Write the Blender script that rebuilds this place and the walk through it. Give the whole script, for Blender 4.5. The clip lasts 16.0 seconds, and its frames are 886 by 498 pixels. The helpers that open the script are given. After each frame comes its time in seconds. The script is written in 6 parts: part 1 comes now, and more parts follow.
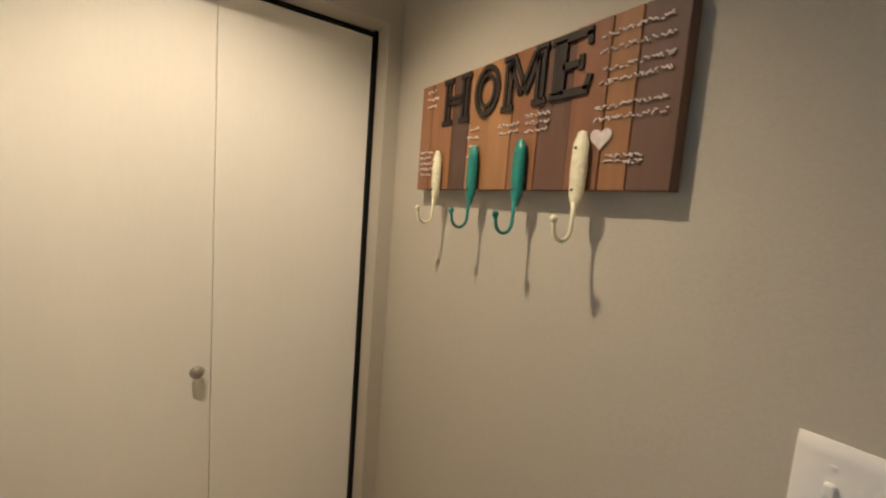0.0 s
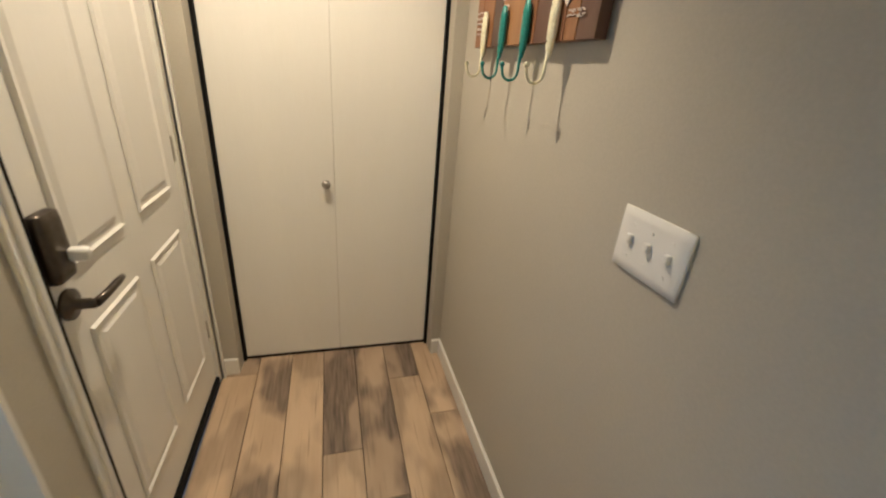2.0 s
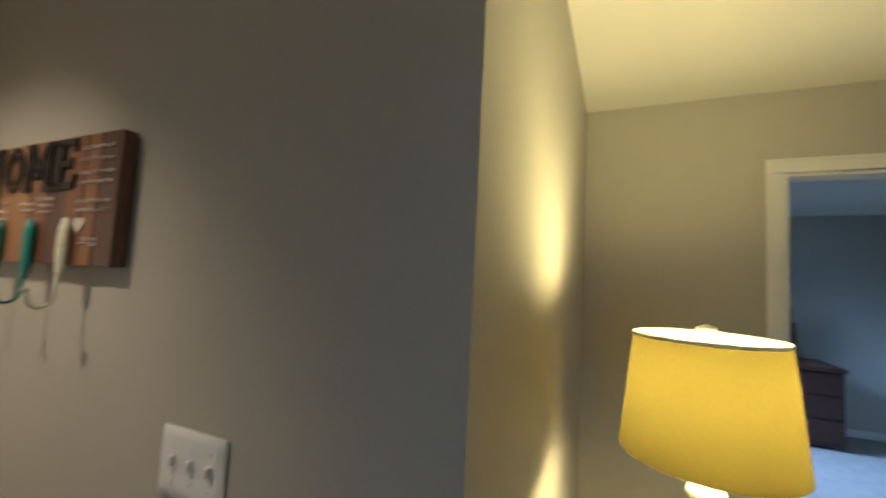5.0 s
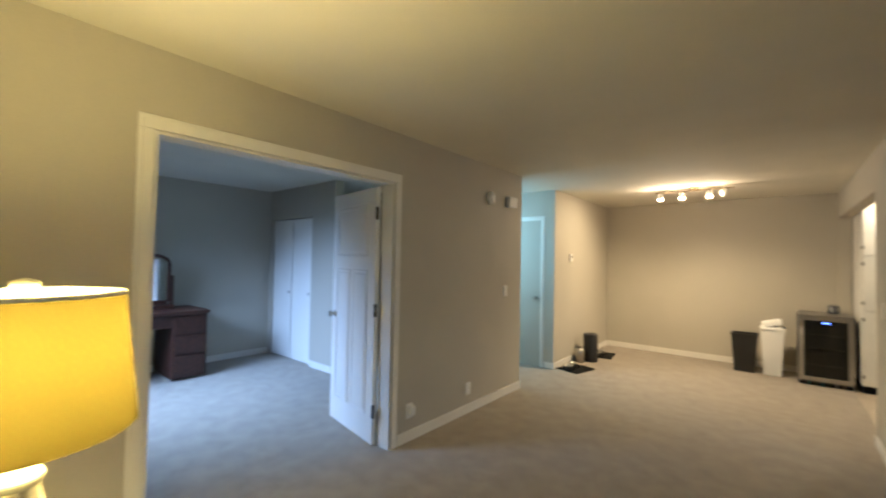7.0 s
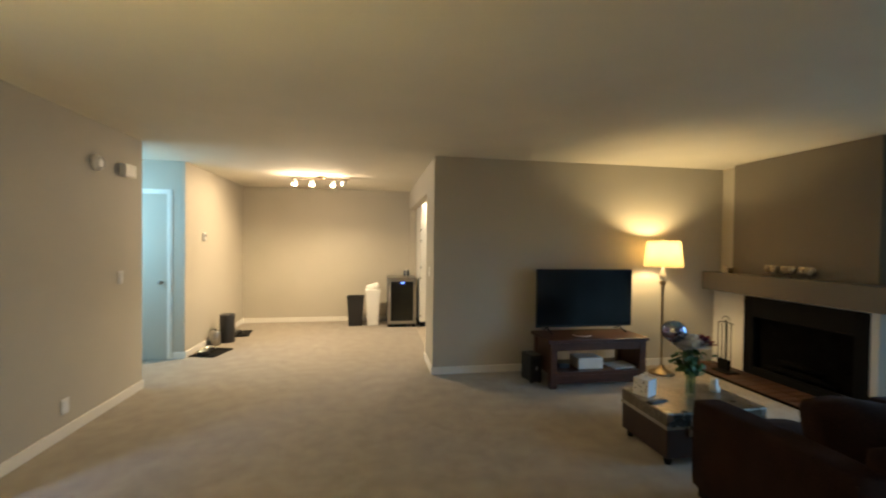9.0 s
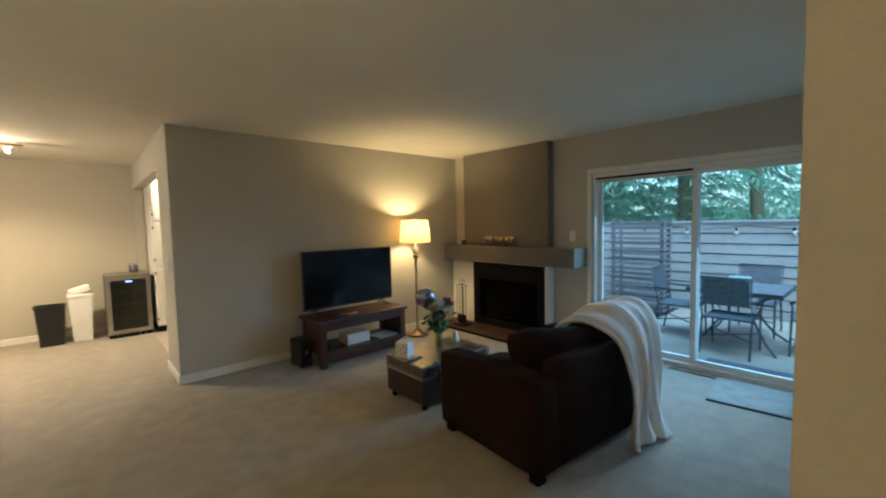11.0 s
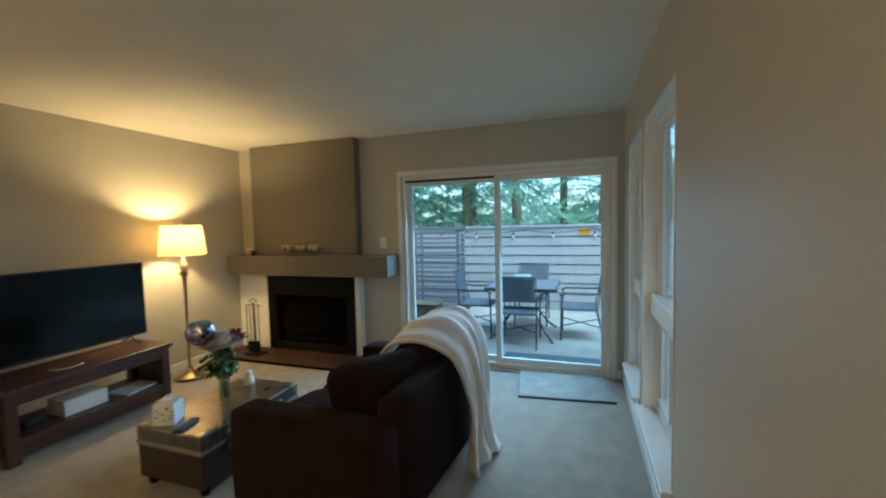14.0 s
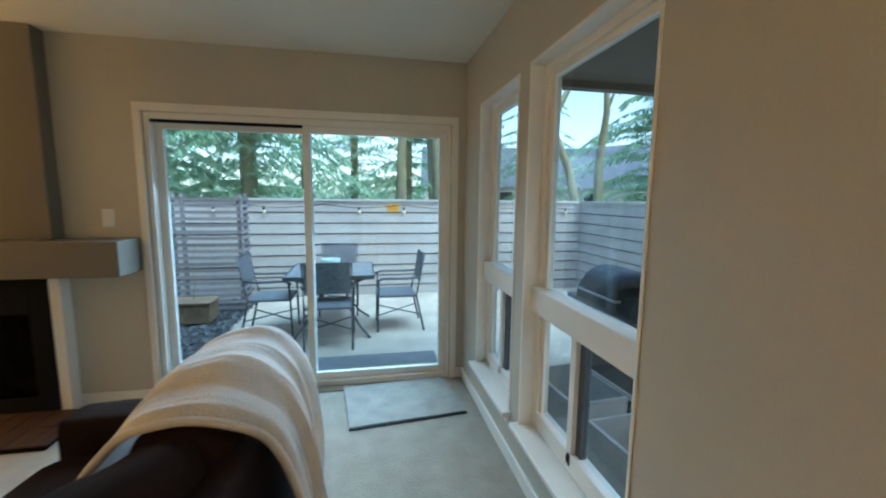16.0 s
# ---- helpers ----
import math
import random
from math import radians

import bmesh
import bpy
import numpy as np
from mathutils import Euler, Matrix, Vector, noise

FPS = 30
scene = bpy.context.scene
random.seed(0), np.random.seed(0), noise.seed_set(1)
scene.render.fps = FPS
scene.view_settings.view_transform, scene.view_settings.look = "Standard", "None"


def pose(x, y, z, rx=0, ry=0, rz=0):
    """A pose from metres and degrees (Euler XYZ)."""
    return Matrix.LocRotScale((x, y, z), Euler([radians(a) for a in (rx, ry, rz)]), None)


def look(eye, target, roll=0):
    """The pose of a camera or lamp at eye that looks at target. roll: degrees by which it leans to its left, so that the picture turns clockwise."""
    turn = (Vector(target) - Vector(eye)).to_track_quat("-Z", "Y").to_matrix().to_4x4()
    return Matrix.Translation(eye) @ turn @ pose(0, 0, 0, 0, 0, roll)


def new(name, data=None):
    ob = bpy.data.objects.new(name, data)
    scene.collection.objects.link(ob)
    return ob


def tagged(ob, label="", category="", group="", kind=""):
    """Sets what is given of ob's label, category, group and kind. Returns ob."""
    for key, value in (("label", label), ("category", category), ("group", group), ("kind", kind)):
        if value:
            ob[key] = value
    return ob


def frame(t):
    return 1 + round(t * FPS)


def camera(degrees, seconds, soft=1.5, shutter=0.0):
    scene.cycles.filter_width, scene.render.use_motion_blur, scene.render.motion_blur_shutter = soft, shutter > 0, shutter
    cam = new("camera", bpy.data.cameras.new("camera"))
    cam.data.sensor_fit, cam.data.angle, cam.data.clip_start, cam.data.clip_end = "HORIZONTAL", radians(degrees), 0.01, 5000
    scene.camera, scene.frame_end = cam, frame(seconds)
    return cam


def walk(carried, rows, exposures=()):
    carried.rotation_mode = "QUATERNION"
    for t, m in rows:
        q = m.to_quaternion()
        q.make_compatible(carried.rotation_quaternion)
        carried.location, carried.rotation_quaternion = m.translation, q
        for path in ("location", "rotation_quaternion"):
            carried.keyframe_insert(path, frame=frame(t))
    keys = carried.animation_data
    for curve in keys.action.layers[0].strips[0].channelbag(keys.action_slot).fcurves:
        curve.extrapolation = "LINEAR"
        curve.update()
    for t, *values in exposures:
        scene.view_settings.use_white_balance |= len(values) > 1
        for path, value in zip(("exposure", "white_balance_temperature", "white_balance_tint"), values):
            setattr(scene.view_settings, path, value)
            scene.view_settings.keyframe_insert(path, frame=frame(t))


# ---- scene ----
cam = camera(95.6, 16.0, soft=2.0, shutter=0.4)
PATH = [
    (0, (-0.286, 0.721, 1.42), (0.842, 2.361, 1.222), 4.4),
    (0.5, (-0.231, 0.666, 1.415), (0.856, 2.324, 1.15), 5.0),
    (1, (-0.226, 0.567, 1.41), (0.604, 2.332, 0.969), 4.5),
    (1.5, (-0.192, 0.392, 1.391), (0.431, 2.177, 0.739), 4.9),
    (2, (-0.194, 0.252, 1.393), (0.329, 2.003, 0.581), 4.8),
    (2.5, (-0.236, 0.099, 1.378), (0.242, 1.811, 0.461), 4.6),
    (3, (-0.257, -0.047, 1.367), (0.287, 1.722, 0.609), 4.8),
    (3.2, (-0.257, -0.091, 1.397), (0.338, 1.74, 0.855), 3.8),
    (5.5, (-0.148, 0.149, 1.481), (1.824, 0.313, 1.769), -1.4),
    (6, (-0.161, 0.16, 1.482), (1.718, -0.499, 1.669), -1.9),
    (6.5, (-0.174, 0.106, 1.479), (1.41, -1.111, 1.574), -0.3),
    (7, (-0.149, -0.008, 1.456), (1.125, -1.548, 1.509), 1.1),
    (7.5, (-0.15, -0.033, 1.453), (0.753, -1.818, 1.486), 1.9),
    (8, (-0.148, 0.052, 1.461), (0.295, -1.898, 1.44), 1.2),
    (8.5, (-0.142, 0.18, 1.472), (-0.116, -1.819, 1.428), 0.8),
    (9, (-0.139, 0.232, 1.477), (-0.475, -1.739, 1.446), 0.7),
    (9.5, (-0.139, 0.265, 1.48), (-0.746, -1.64, 1.438), 0.3),
    (10, (-0.139, 0.247, 1.478), (-1.064, -1.526, 1.45), -0.4),
    (10.2, (-0.14, 0.259, 1.479), (-1.171, -1.454, 1.426), -0.7),
    (12.3, (-0.176, 0.14, 1.455), (-1.792, -1.034, 1.347), -0.3),
    (12.5, (-0.167, 0.111, 1.443), (-1.812, -1.022, 1.347), -0.0),
    (13, (-0.214, 0.11, 1.448), (-1.924, -0.921, 1.334), -0.5),
    (13.5, (-0.337, 0.006, 1.443), (-2.132, -0.87, 1.334), -0.8),
    (14, (-0.51, -0.183, 1.473), (-2.398, -0.832, 1.351), -1.4),
    (14.5, (-0.684, -0.388, 1.488), (-2.646, -0.735, 1.321), -1.8),
    (15, (-0.87, -0.516, 1.456), (-2.859, -0.607, 1.267), -1.8),
    (15.5, (-1.146, -0.574, 1.456), (-3.125, -0.421, 1.215), -0.9),
    (16, (-1.434, -0.58, 1.441), (-3.381, -0.196, 1.192), 0.6),
]
walk(cam, [(t, look(e, g, r)) for t, e, g, r in PATH],
     exposures=[(0, 1.0, 5150, 7), (1.8, 1.28, 5000, 5), (3.2, 1.2, 5300, 7), (5.3, 0.42, 4800, 5), (6.2, 0.52, 4900, 5), (8.0, 1.25, 5800, 8), (10.0, 1.25, 5300, 6), (12.5, 1.56, 5450, 6), (14.5, 1.66, 5750, 7), (16.0, 1.85, 6350, 12)])

# ---- world, sun and large lights ----
world = bpy.data.worlds.new("world")
scene.world = world
world.use_nodes = True
wn = world.node_tree.nodes
sky = wn.new("ShaderNodeTexSky")
sky.sky_type = "NISHITA"
sky.sun_disc = False
sky.sun_elevation = radians(50)
sky.sun_rotation = radians(63)
sky.air_density, sky.dust_density = 1.0, 2.0
wn["Background"].inputs[1].default_value = 0.15
world.node_tree.links.new(sky.outputs[0], wn["Background"].inputs[0])


def lamp(name, kind, place, power, colour, size=0.1, target=None, spread=60, size_y=None):
    data = bpy.data.lights.new(name, kind)
    data.energy, data.color = power, colour
    if kind == "AREA":
        data.size, data.spread = size, radians(spread if spread > 60 else 180)
        if size_y:
            data.shape, data.size_y = "RECTANGLE", size_y
    elif kind == "SUN":
        data.angle = size
    else:
        data.shadow_soft_size = size
    if kind == "SPOT":
        data.spot_size, data.spot_blend = radians(spread), 0.8 if spread > 120 else 0.65
    ob = new(name, data)
    ob.matrix_world = look(place, target) if target else Matrix.Translation(place)
    return ob


lamp("sun", "SUN", (2, 3, 14), 1.5, (0.56, 0.82, 1.0), radians(40), (0, 0, 0))
LX, LY, SPOT_W = 1.0, -0.096, 46
lamp("table_lamp_bulb", "POINT", (LX, LY, 1.26), 52, (1.0, 0.70, 0.23), 0.09)
lamp("floor_lamp_bulb", "POINT", (-3.42, -3.90, 1.42), 17, (1.0, 0.66, 0.25), 0.04)
lamp("entry_bulb", "SPOT", (-0.40, 1.40, 2.40), 46, (1.0, 0.69, 0.39), 0.04, (-0.06, 1.66, 0.0), 106)
lamp("bedroom_daylight", "AREA", (4.5, 0.20, 1.6), 58, (0.48, 0.65, 1.0), 1.3, (4.2, -1.6, 0.0), spread=90, size_y=1.2)
# Added fill at a solid wall, bluish like daylight, for the louvered door.
lamp("corridor_fill", "AREA", (3.1, -4.20, 1.5), 20, (0.50, 0.86, 1.0), 1.2, (2.7, -5.2, 1.2), size_y=1.4)
lamp("patio_daylight", "AREA", (-4.66, -0.97, 1.0), 12, (0.50, 0.77, 1.0), 1.85, (-2.8, -1.4, -0.35), spread=110, size_y=1.8)
lamp("window_daylight", "AREA", (-3.1, 0.40, 1.2), 0.5, (0.50, 0.78, 1.0), 1.6, (-3.1, -1.4, -0.3), spread=140, size_y=1.6)
lamp("sidelight_daylight", "AREA", (-0.845, 0.63, 1.2), 0.3, (0.30, 0.60, 1.0), 0.45, (0.3, 0.60, 1.0), spread=150, size_y=1.6)
lamp("kitchen_light", "POINT", (-1.40, -6.42, 2.30), 25, (1.0, 0.76, 0.48), 0.05)

# ---- materials ----


def material(name, colour, rough=0.6, metal=0.0, vary=0.12, scale=6.0, fine=60.0, bump=0.1, depth=0.002, second=None,
             stretch=(1, 1, 1), per_object=0.0, sheen=0.0, spec=0.5, palette=()):
    """A surface with broad stains and fine grain in colour, gloss and relief."""
    m = bpy.data.materials.new(name)
    m.use_nodes = True
    n, link = m.node_tree.nodes, m.node_tree.links.new
    b = n["Principled BSDF"]
    b.inputs["Metallic"].default_value = metal
    b.inputs["Specular IOR Level"].default_value = spec
    if sheen:
        b.inputs["Sheen Weight"].default_value = sheen
    co = n.new("ShaderNodeTexCoord")
    mp = n.new("ShaderNodeMapping")
    mp.inputs["Scale"].default_value = stretch
    link(co.outputs["Object"], mp.inputs["Vector"])
    broad = n.new("ShaderNodeTexNoise")
    broad.inputs["Scale"].default_value, broad.inputs["Detail"].default_value = scale, 4
    grain = n.new("ShaderNodeTexNoise")
    grain.inputs["Scale"].default_value, grain.inputs["Detail"].default_value = fine, 3
    link(mp.outputs[0], broad.inputs["Vector"])
    link(mp.outputs[0], grain.inputs["Vector"])
    mix = n.new("ShaderNodeMixRGB")
    mix.inputs[1].default_value = (*[c * (1 - vary) for c in colour], 1)
    mix.inputs[2].default_value = (*(second or [min(1, c * (1 + vary)) for c in colour]), 1)
    ramp = n.new("ShaderNodeMapRange")
    ramp.inputs[1].default_value, ramp.inputs[2].default_value = 0.32, 0.68
    link(broad.outputs["Fac"], ramp.inputs[0])
    link(ramp.outputs[0], mix.inputs[0])
    fleck = n.new("ShaderNodeMixRGB")
    fleck.blend_type = "OVERLAY"
    fleck.inputs[0].default_value = min(1.0, vary * 2.5)
    link(mix.outputs[0], fleck.inputs[1])
    link(grain.outputs["Fac"], fleck.inputs[2])
    out = fleck.outputs[0]
    if per_object:
        info = n.new("ShaderNodeObjectInfo")
        rng = n.new("ShaderNodeMapRange")
        rng.inputs[3].default_value, rng.inputs[4].default_value = 1 - per_object, 1 + per_object
        link(info.outputs["Random"], rng.inputs[0])
        hsv = n.new("ShaderNodeHueSaturation")
        link(rng.outputs[0], hsv.inputs["Value"])
        link(out, hsv.inputs["Color"])
        out = hsv.outputs[0]
    if palette:
        pick, pal = n.new("ShaderNodeObjectInfo"), n.new("ShaderNodeValToRGB")
        pal.color_ramp.interpolation = "CONSTANT"
        while len(pal.color_ramp.elements) < len(palette):
            pal.color_ramp.elements.new(0.5)
        for i, c in enumerate(palette):
            pal.color_ramp.elements[i].position = i / len(palette)
            pal.color_ramp.elements[i].color = (*c, 1)
        link(pick.outputs["Random"], pal.inputs[0])
        tone = n.new("ShaderNodeMixRGB")
        tone.blend_type = "MULTIPLY"
        tone.inputs[0].default_value = 1.0
        link(out, tone.inputs[1])
        link(pal.outputs[0], tone.inputs[2])
        out = tone.outputs[0]
    link(out, b.inputs["Base Color"])
    rr = n.new("ShaderNodeMapRange")
    rr.inputs[3].default_value, rr.inputs[4].default_value = max(0.02, rough - 0.08), min(1, rough + 0.08)
    link(broad.outputs["Fac"], rr.inputs[0])
    link(rr.outputs[0], b.inputs["Roughness"])
    if bump:
        bp = n.new("ShaderNodeBump")
        bp.inputs["Strength"].default_value, bp.inputs["Distance"].default_value = bump, depth
        link(grain.outputs["Fac"], bp.inputs["Height"])
        link(bp.outputs[0], b.inputs["Normal"])
    return m


def glowing(name, colour, strength):
    m = bpy.data.materials.new(name)
    m.use_nodes = True
    b = m.node_tree.nodes["Principled BSDF"]
    b.inputs["Base Color"].default_value = (*colour, 1)
    b.inputs["Emission Color"].default_value = (*colour, 1)
    b.inputs["Emission Strength"].default_value = strength
    return m


def glass(name, tint=(0.95, 0.98, 1.0), rough=0.0):
    m = bpy.data.materials.new(name)
    m.use_nodes = True
    n, link = m.node_tree.nodes, m.node_tree.links.new
    clear = n.new("ShaderNodeBsdfTransparent")
    clear.inputs[0].default_value = (*tint, 1)
    gloss = n.new("ShaderNodeBsdfGlossy")
    gloss.inputs["Roughness"].default_value = rough
    edge, fres = n.new("ShaderNodeLayerWeight"), n.new("ShaderNodeMath")
    edge.inputs[0].default_value = 0.5
    fres.operation = "MULTIPLY_ADD"
    curve = n.new("ShaderNodeMath")
    curve.operation, curve.inputs[1].default_value = "POWER", 4.0
    link(edge.outputs["Facing"], curve.inputs[0])
    link(curve.outputs[0], fres.inputs[0])
    fres.inputs[1].default_value, fres.inputs[2].default_value = 0.55, 0.025
    mix = n.new("ShaderNodeMixShader")
    link(fres.outputs[0], mix.inputs[0])
    link(clear.outputs[0], mix.inputs[1])
    link(gloss.outputs[0], mix.inputs[2])
    link(mix.outputs[0], n["Material Output"].inputs[0])
    return m


def shade_cloth(name, colour):
    """Lampshade cloth that lets the bulb's light through."""
    m = bpy.data.materials.new(name)
    m.use_nodes = True
    n, link = m.node_tree.nodes, m.node_tree.links.new
    co, weave = n.new("ShaderNodeTexCoord"), n.new("ShaderNodeTexNoise")
    weave.inputs["Scale"].default_value = 220
    link(co.outputs["Object"], weave.inputs["Vector"])
    mix = n.new("ShaderNodeMixRGB")
    mix.inputs[1].default_value = (*[c * 0.93 for c in colour], 1)
    mix.inputs[2].default_value = (*colour, 1)
    link(weave.outputs["Fac"], mix.inputs[0])
    thru, face = n.new("ShaderNodeBsdfTranslucent"), n.new("ShaderNodeBsdfDiffuse")
    link(mix.outputs[0], thru.inputs[0])
    link(mix.outputs[0], face.inputs[0])
    blend = n.new("ShaderNodeMixShader")
    blend.inputs[0].default_value = 0.45
    link(thru.outputs[0], blend.inputs[1])
    link(face.outputs[0], blend.inputs[2])
    link(blend.outputs[0], n["Material Output"].inputs[0])
    return m


PAINT = material("greige_wall_paint", (0.455, 0.425, 0.355), 0.62, vary=0.03, scale=1.5, fine=180, bump=0.25, depth=0.0012)
CEILING = material("ceiling_paint", (0.70, 0.665, 0.575), 0.8, vary=0.03, scale=2, fine=120, bump=0.5, depth=0.003)
TRIM = material("white_trim_paint", (0.74, 0.72, 0.67), 0.42, vary=0.03, scale=5, fine=90, bump=0.06)
DOORP = material("white_door_paint", (0.80, 0.78, 0.73), 0.38, vary=0.03, scale=3, fine=110, bump=0.08, stretch=(1, 1, 0.12))
TAUPE = material("taupe_mantel_paint", (0.15, 0.132, 0.105), 0.55, vary=0.05, scale=2, fine=120, bump=0.15)
CARPET = material("beige_carpet", (0.305, 0.265, 0.210), 0.95, vary=0.12, scale=7.0, fine=110, bump=0.9, depth=0.008, sheen=0.3, spec=0.1)
BLACK = material("black_metal", (0.006, 0.006, 0.006), 0.6, spec=0.12, vary=0.2, fine=90, bump=0.1)
# Near-black: recess shade put into firebox panel and logs; also backs hearth bricks.
RECESS_BLACK = material("near_black_recess", (0.004, 0.0035, 0.003), 0.95, spec=0.05, vary=0.5, scale=8, fine=60, bump=0.4)
DARKWOOD = material("cherry_stained_wood", (0.055, 0.020, 0.012), 0.42, vary=0.35, scale=5, fine=50, bump=0.1, stretch=(0.5, 6, 6))
SCREEN = material("black_screen", (0.004, 0.005, 0.006), 0.16, spec=0.3, vary=0.1, bump=0)
PLASTIC = material("black_plastic", (0.014, 0.014, 0.015), 0.4, vary=0.15, bump=0.05)
SOFA = material("brown_plush", (0.020, 0.0105, 0.0075), 0.9, vary=0.25, scale=5, fine=140, bump=0.5, depth=0.003, spec=0.08)
FLEECE = material("cream_fleece", (0.70, 0.64, 0.58), 0.95, vary=0.08, scale=9, fine=160, bump=0.8, depth=0.006, sheen=0.4, spec=0.1)
BRASS = material("antique_brass", (0.42, 0.33, 0.20), 0.32, metal=1.0, vary=0.15, scale=12, fine=90, bump=0.05)
NICKEL = material("brushed_nickel", (0.45, 0.43, 0.40), 0.3, metal=1.0, vary=0.1, bump=0.03)
BRONZE = material("dark_bronze", (0.10, 0.085, 0.07), 0.35, metal=0.9, vary=0.15, bump=0.05)
SHADE_Y = shade_cloth("yellow_shade_cloth", (0.105, 0.086, 0.016))
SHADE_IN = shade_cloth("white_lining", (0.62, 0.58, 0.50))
SHADE_W = shade_cloth("cream_shade_cloth", (0.27, 0.205, 0.10))
GLASS = glass("window_glass", (0.80, 0.91, 0.94))
BULB = glowing("bulb", (1.0, 0.70, 0.40), 30)
CONCRETE = material("patio_concrete", (0.44, 0.375, 0.305), 0.85, vary=0.15, scale=2.5, fine=90, bump=0.3)
SIDING = material("beige_siding", (0.42, 0.42, 0.40), 0.7, vary=0.08, scale=3, fine=60, bump=0.12, per_object=0.05, stretch=(1, 0.3, 1))
BRICK = material("hearth_brick", (0.050, 0.020, 0.010), 0.6, vary=0.25, scale=14, fine=80, bump=0.3, per_object=0.2)

# ---- builders ----


def box(bm, x0, x1, y0, y1, z0, z1, bevel=0.0):
    v = [bm.verts.new((x, y, z)) for x in (x0, x1) for y in (y0, y1) for z in (z0, z1)]
    f = [bm.faces.new([v[i] for i in q]) for q in ((0, 1, 3, 2), (4, 6, 7, 5), (0, 4, 5, 1), (2, 3, 7, 6), (0, 2, 6, 4), (1, 5, 7, 3))]
    if bevel:
        bmesh.ops.bevel(bm, geom=list({e for q in f for e in q.edges}), offset=bevel, segments=2, affect="EDGES", profile=0.5)
    return bm


def boxes(*rows, bevel=0.0):
    bm = bmesh.new()
    for r in rows:
        box(bm, *r, bevel=bevel)
    return bm


def lathe(profile, sides=28, x=0.0, y=0.0, bm=None, caps=True):
    """A turned shape from rows of (radius, z), about the vertical axis."""
    bm = bm or bmesh.new()
    rings = []
    for r, z in profile:
        rings.append([bm.verts.new((x + r * math.cos(2 * math.pi * i / sides), y + r * math.sin(2 * math.pi * i / sides), z))
                      for i in range(sides)])
    for a, b in zip(rings, rings[1:]):
        for i in range(sides):
            f = bm.faces.new((a[i], a[(i + 1) % sides], b[(i + 1) % sides], b[i]))
            f.smooth = True
    for ring, r in ((rings[0], profile[0][0]), (rings[-1], profile[-1][0])):
        if caps and r > 1e-4 and profile[0] != profile[-1]:
            try:
                bm.faces.new(ring)
            except ValueError:
                pass
    return bm


def tube(points, r, sides=8, bm=None):
    bm = bm or bmesh.new()
    pts = [Vector(p) for p in points]
    rings = []
    for i, p in enumerate(pts):
        d = (pts[min(i + 1, len(pts) - 1)] - pts[max(i - 1, 0)]).normalized()
        q = d.to_track_quat("Z", "Y")
        rr = r[i] if isinstance(r, (list, tuple)) else r
        rings.append([bm.verts.new(p + q @ Vector((rr * math.cos(2 * math.pi * k / sides), rr * math.sin(2 * math.pi * k / sides), 0)))
                      for k in range(sides)])
    for a, b in zip(rings, rings[1:]):
        for k in range(sides):
            f = bm.faces.new((a[k], a[(k + 1) % sides], b[(k + 1) % sides], b[k]))
            f.smooth = True
    bm.faces.new(rings[0][::-1])
    bm.faces.new(rings[-1])
    return bm


def mesh_of(name, bm, mat, smooth=False):
    bmesh.ops.recalc_face_normals(bm, faces=bm.faces)
    me = bpy.data.meshes.new(name)
    bm.to_mesh(me)
    bm.free()
    me.materials.append(mat)
    if smooth:
        for p in me.polygons:
            p.use_smooth = True
    return me


def part(name, bm, mat, parent=None, label="", smooth=False):
    ob = new(name, mesh_of(name, bm, mat, smooth))
    ob.parent = parent
    if label:
        ob["label"] = label
    return ob


def thing(name, x, y, z, turn=0.0, label="", category="", group=""):
    ob = new(name)
    ob.empty_display_size = 0.1
    ob.matrix_world = pose(x, y, z, 0, 0, turn)
    return tagged(ob, label, category or name.replace("_", " "), group)


def setting(name, bm, mat, label="", category=""):
    return tagged(part(name, bm, mat), label, category, "", "structure")


def holed(lo, hi, z1, holes, make):
    """Wall pieces round openings: holes are (start, end, bottom, top)."""
    rows, at = [], lo
    for a, b, c, d in sorted(holes):
        rows.append((at, a, 0, z1))
        if c > 0:
            rows.append((a, b, 0, c))
        if d < z1:
            rows.append((a, b, d, z1))
        at = b
    rows.append((at, hi, 0, z1))
    bm = bmesh.new()
    for a, b, c, d in rows:
        if b - a > 1e-4:
            box(bm, *make(a, b), c, d)
    bmesh.ops.remove_doubles(bm, verts=bm.verts, dist=1e-5)
    return bm


H = 2.44


def wall_x(name, y0, y1, lo, hi, holes=(), mat=None, label="greige painted plaster wall", top=H):
    return setting(name, holed(lo, hi, top, holes, lambda a, b: (a, b, y0, y1)), mat or PAINT, label, "wall")


def wall_y(name, x0, x1, lo, hi, holes=(), mat=None, label="greige painted plaster wall", top=H):
    return setting(name, holed(lo, hi, top, holes, lambda a, b: (x0, x1, a, b)), mat or PAINT, label, "wall")


# ---- large structure ----
wall_y("wall_bedroom_side", 2.12, 2.24, -4.17, 0.275, [(-2.15, -0.59, 0, 2.045)])
wall_y("wall_entry_east", 0.335, 0.455, 0.275, 2.06)
wall_x("wall_nook", 0.275, 0.395, 0.455, 5.92, label="greige painted plaster wall behind the table lamp")
wall_x("wall_closet_front", 1.94, 2.06, -0.86, 0.335, [(-0.645, 0.283, 0, 1.985)])
wall_x("wall_closet_back", 2.70, 2.80, -0.86, 0.455)
wall_y("wall_closet_west", -0.96, -0.86, 2.06, 2.80)
wall_y("wall_closet_east", 0.455, 0.555, 2.06, 2.80)
wall_y("wall_entry_west", -0.86, -0.72, 0.33, 1.94, [(0.36, 0.90, 0.31, 2.05), (1.05, 1.90, 0, 2.05)])
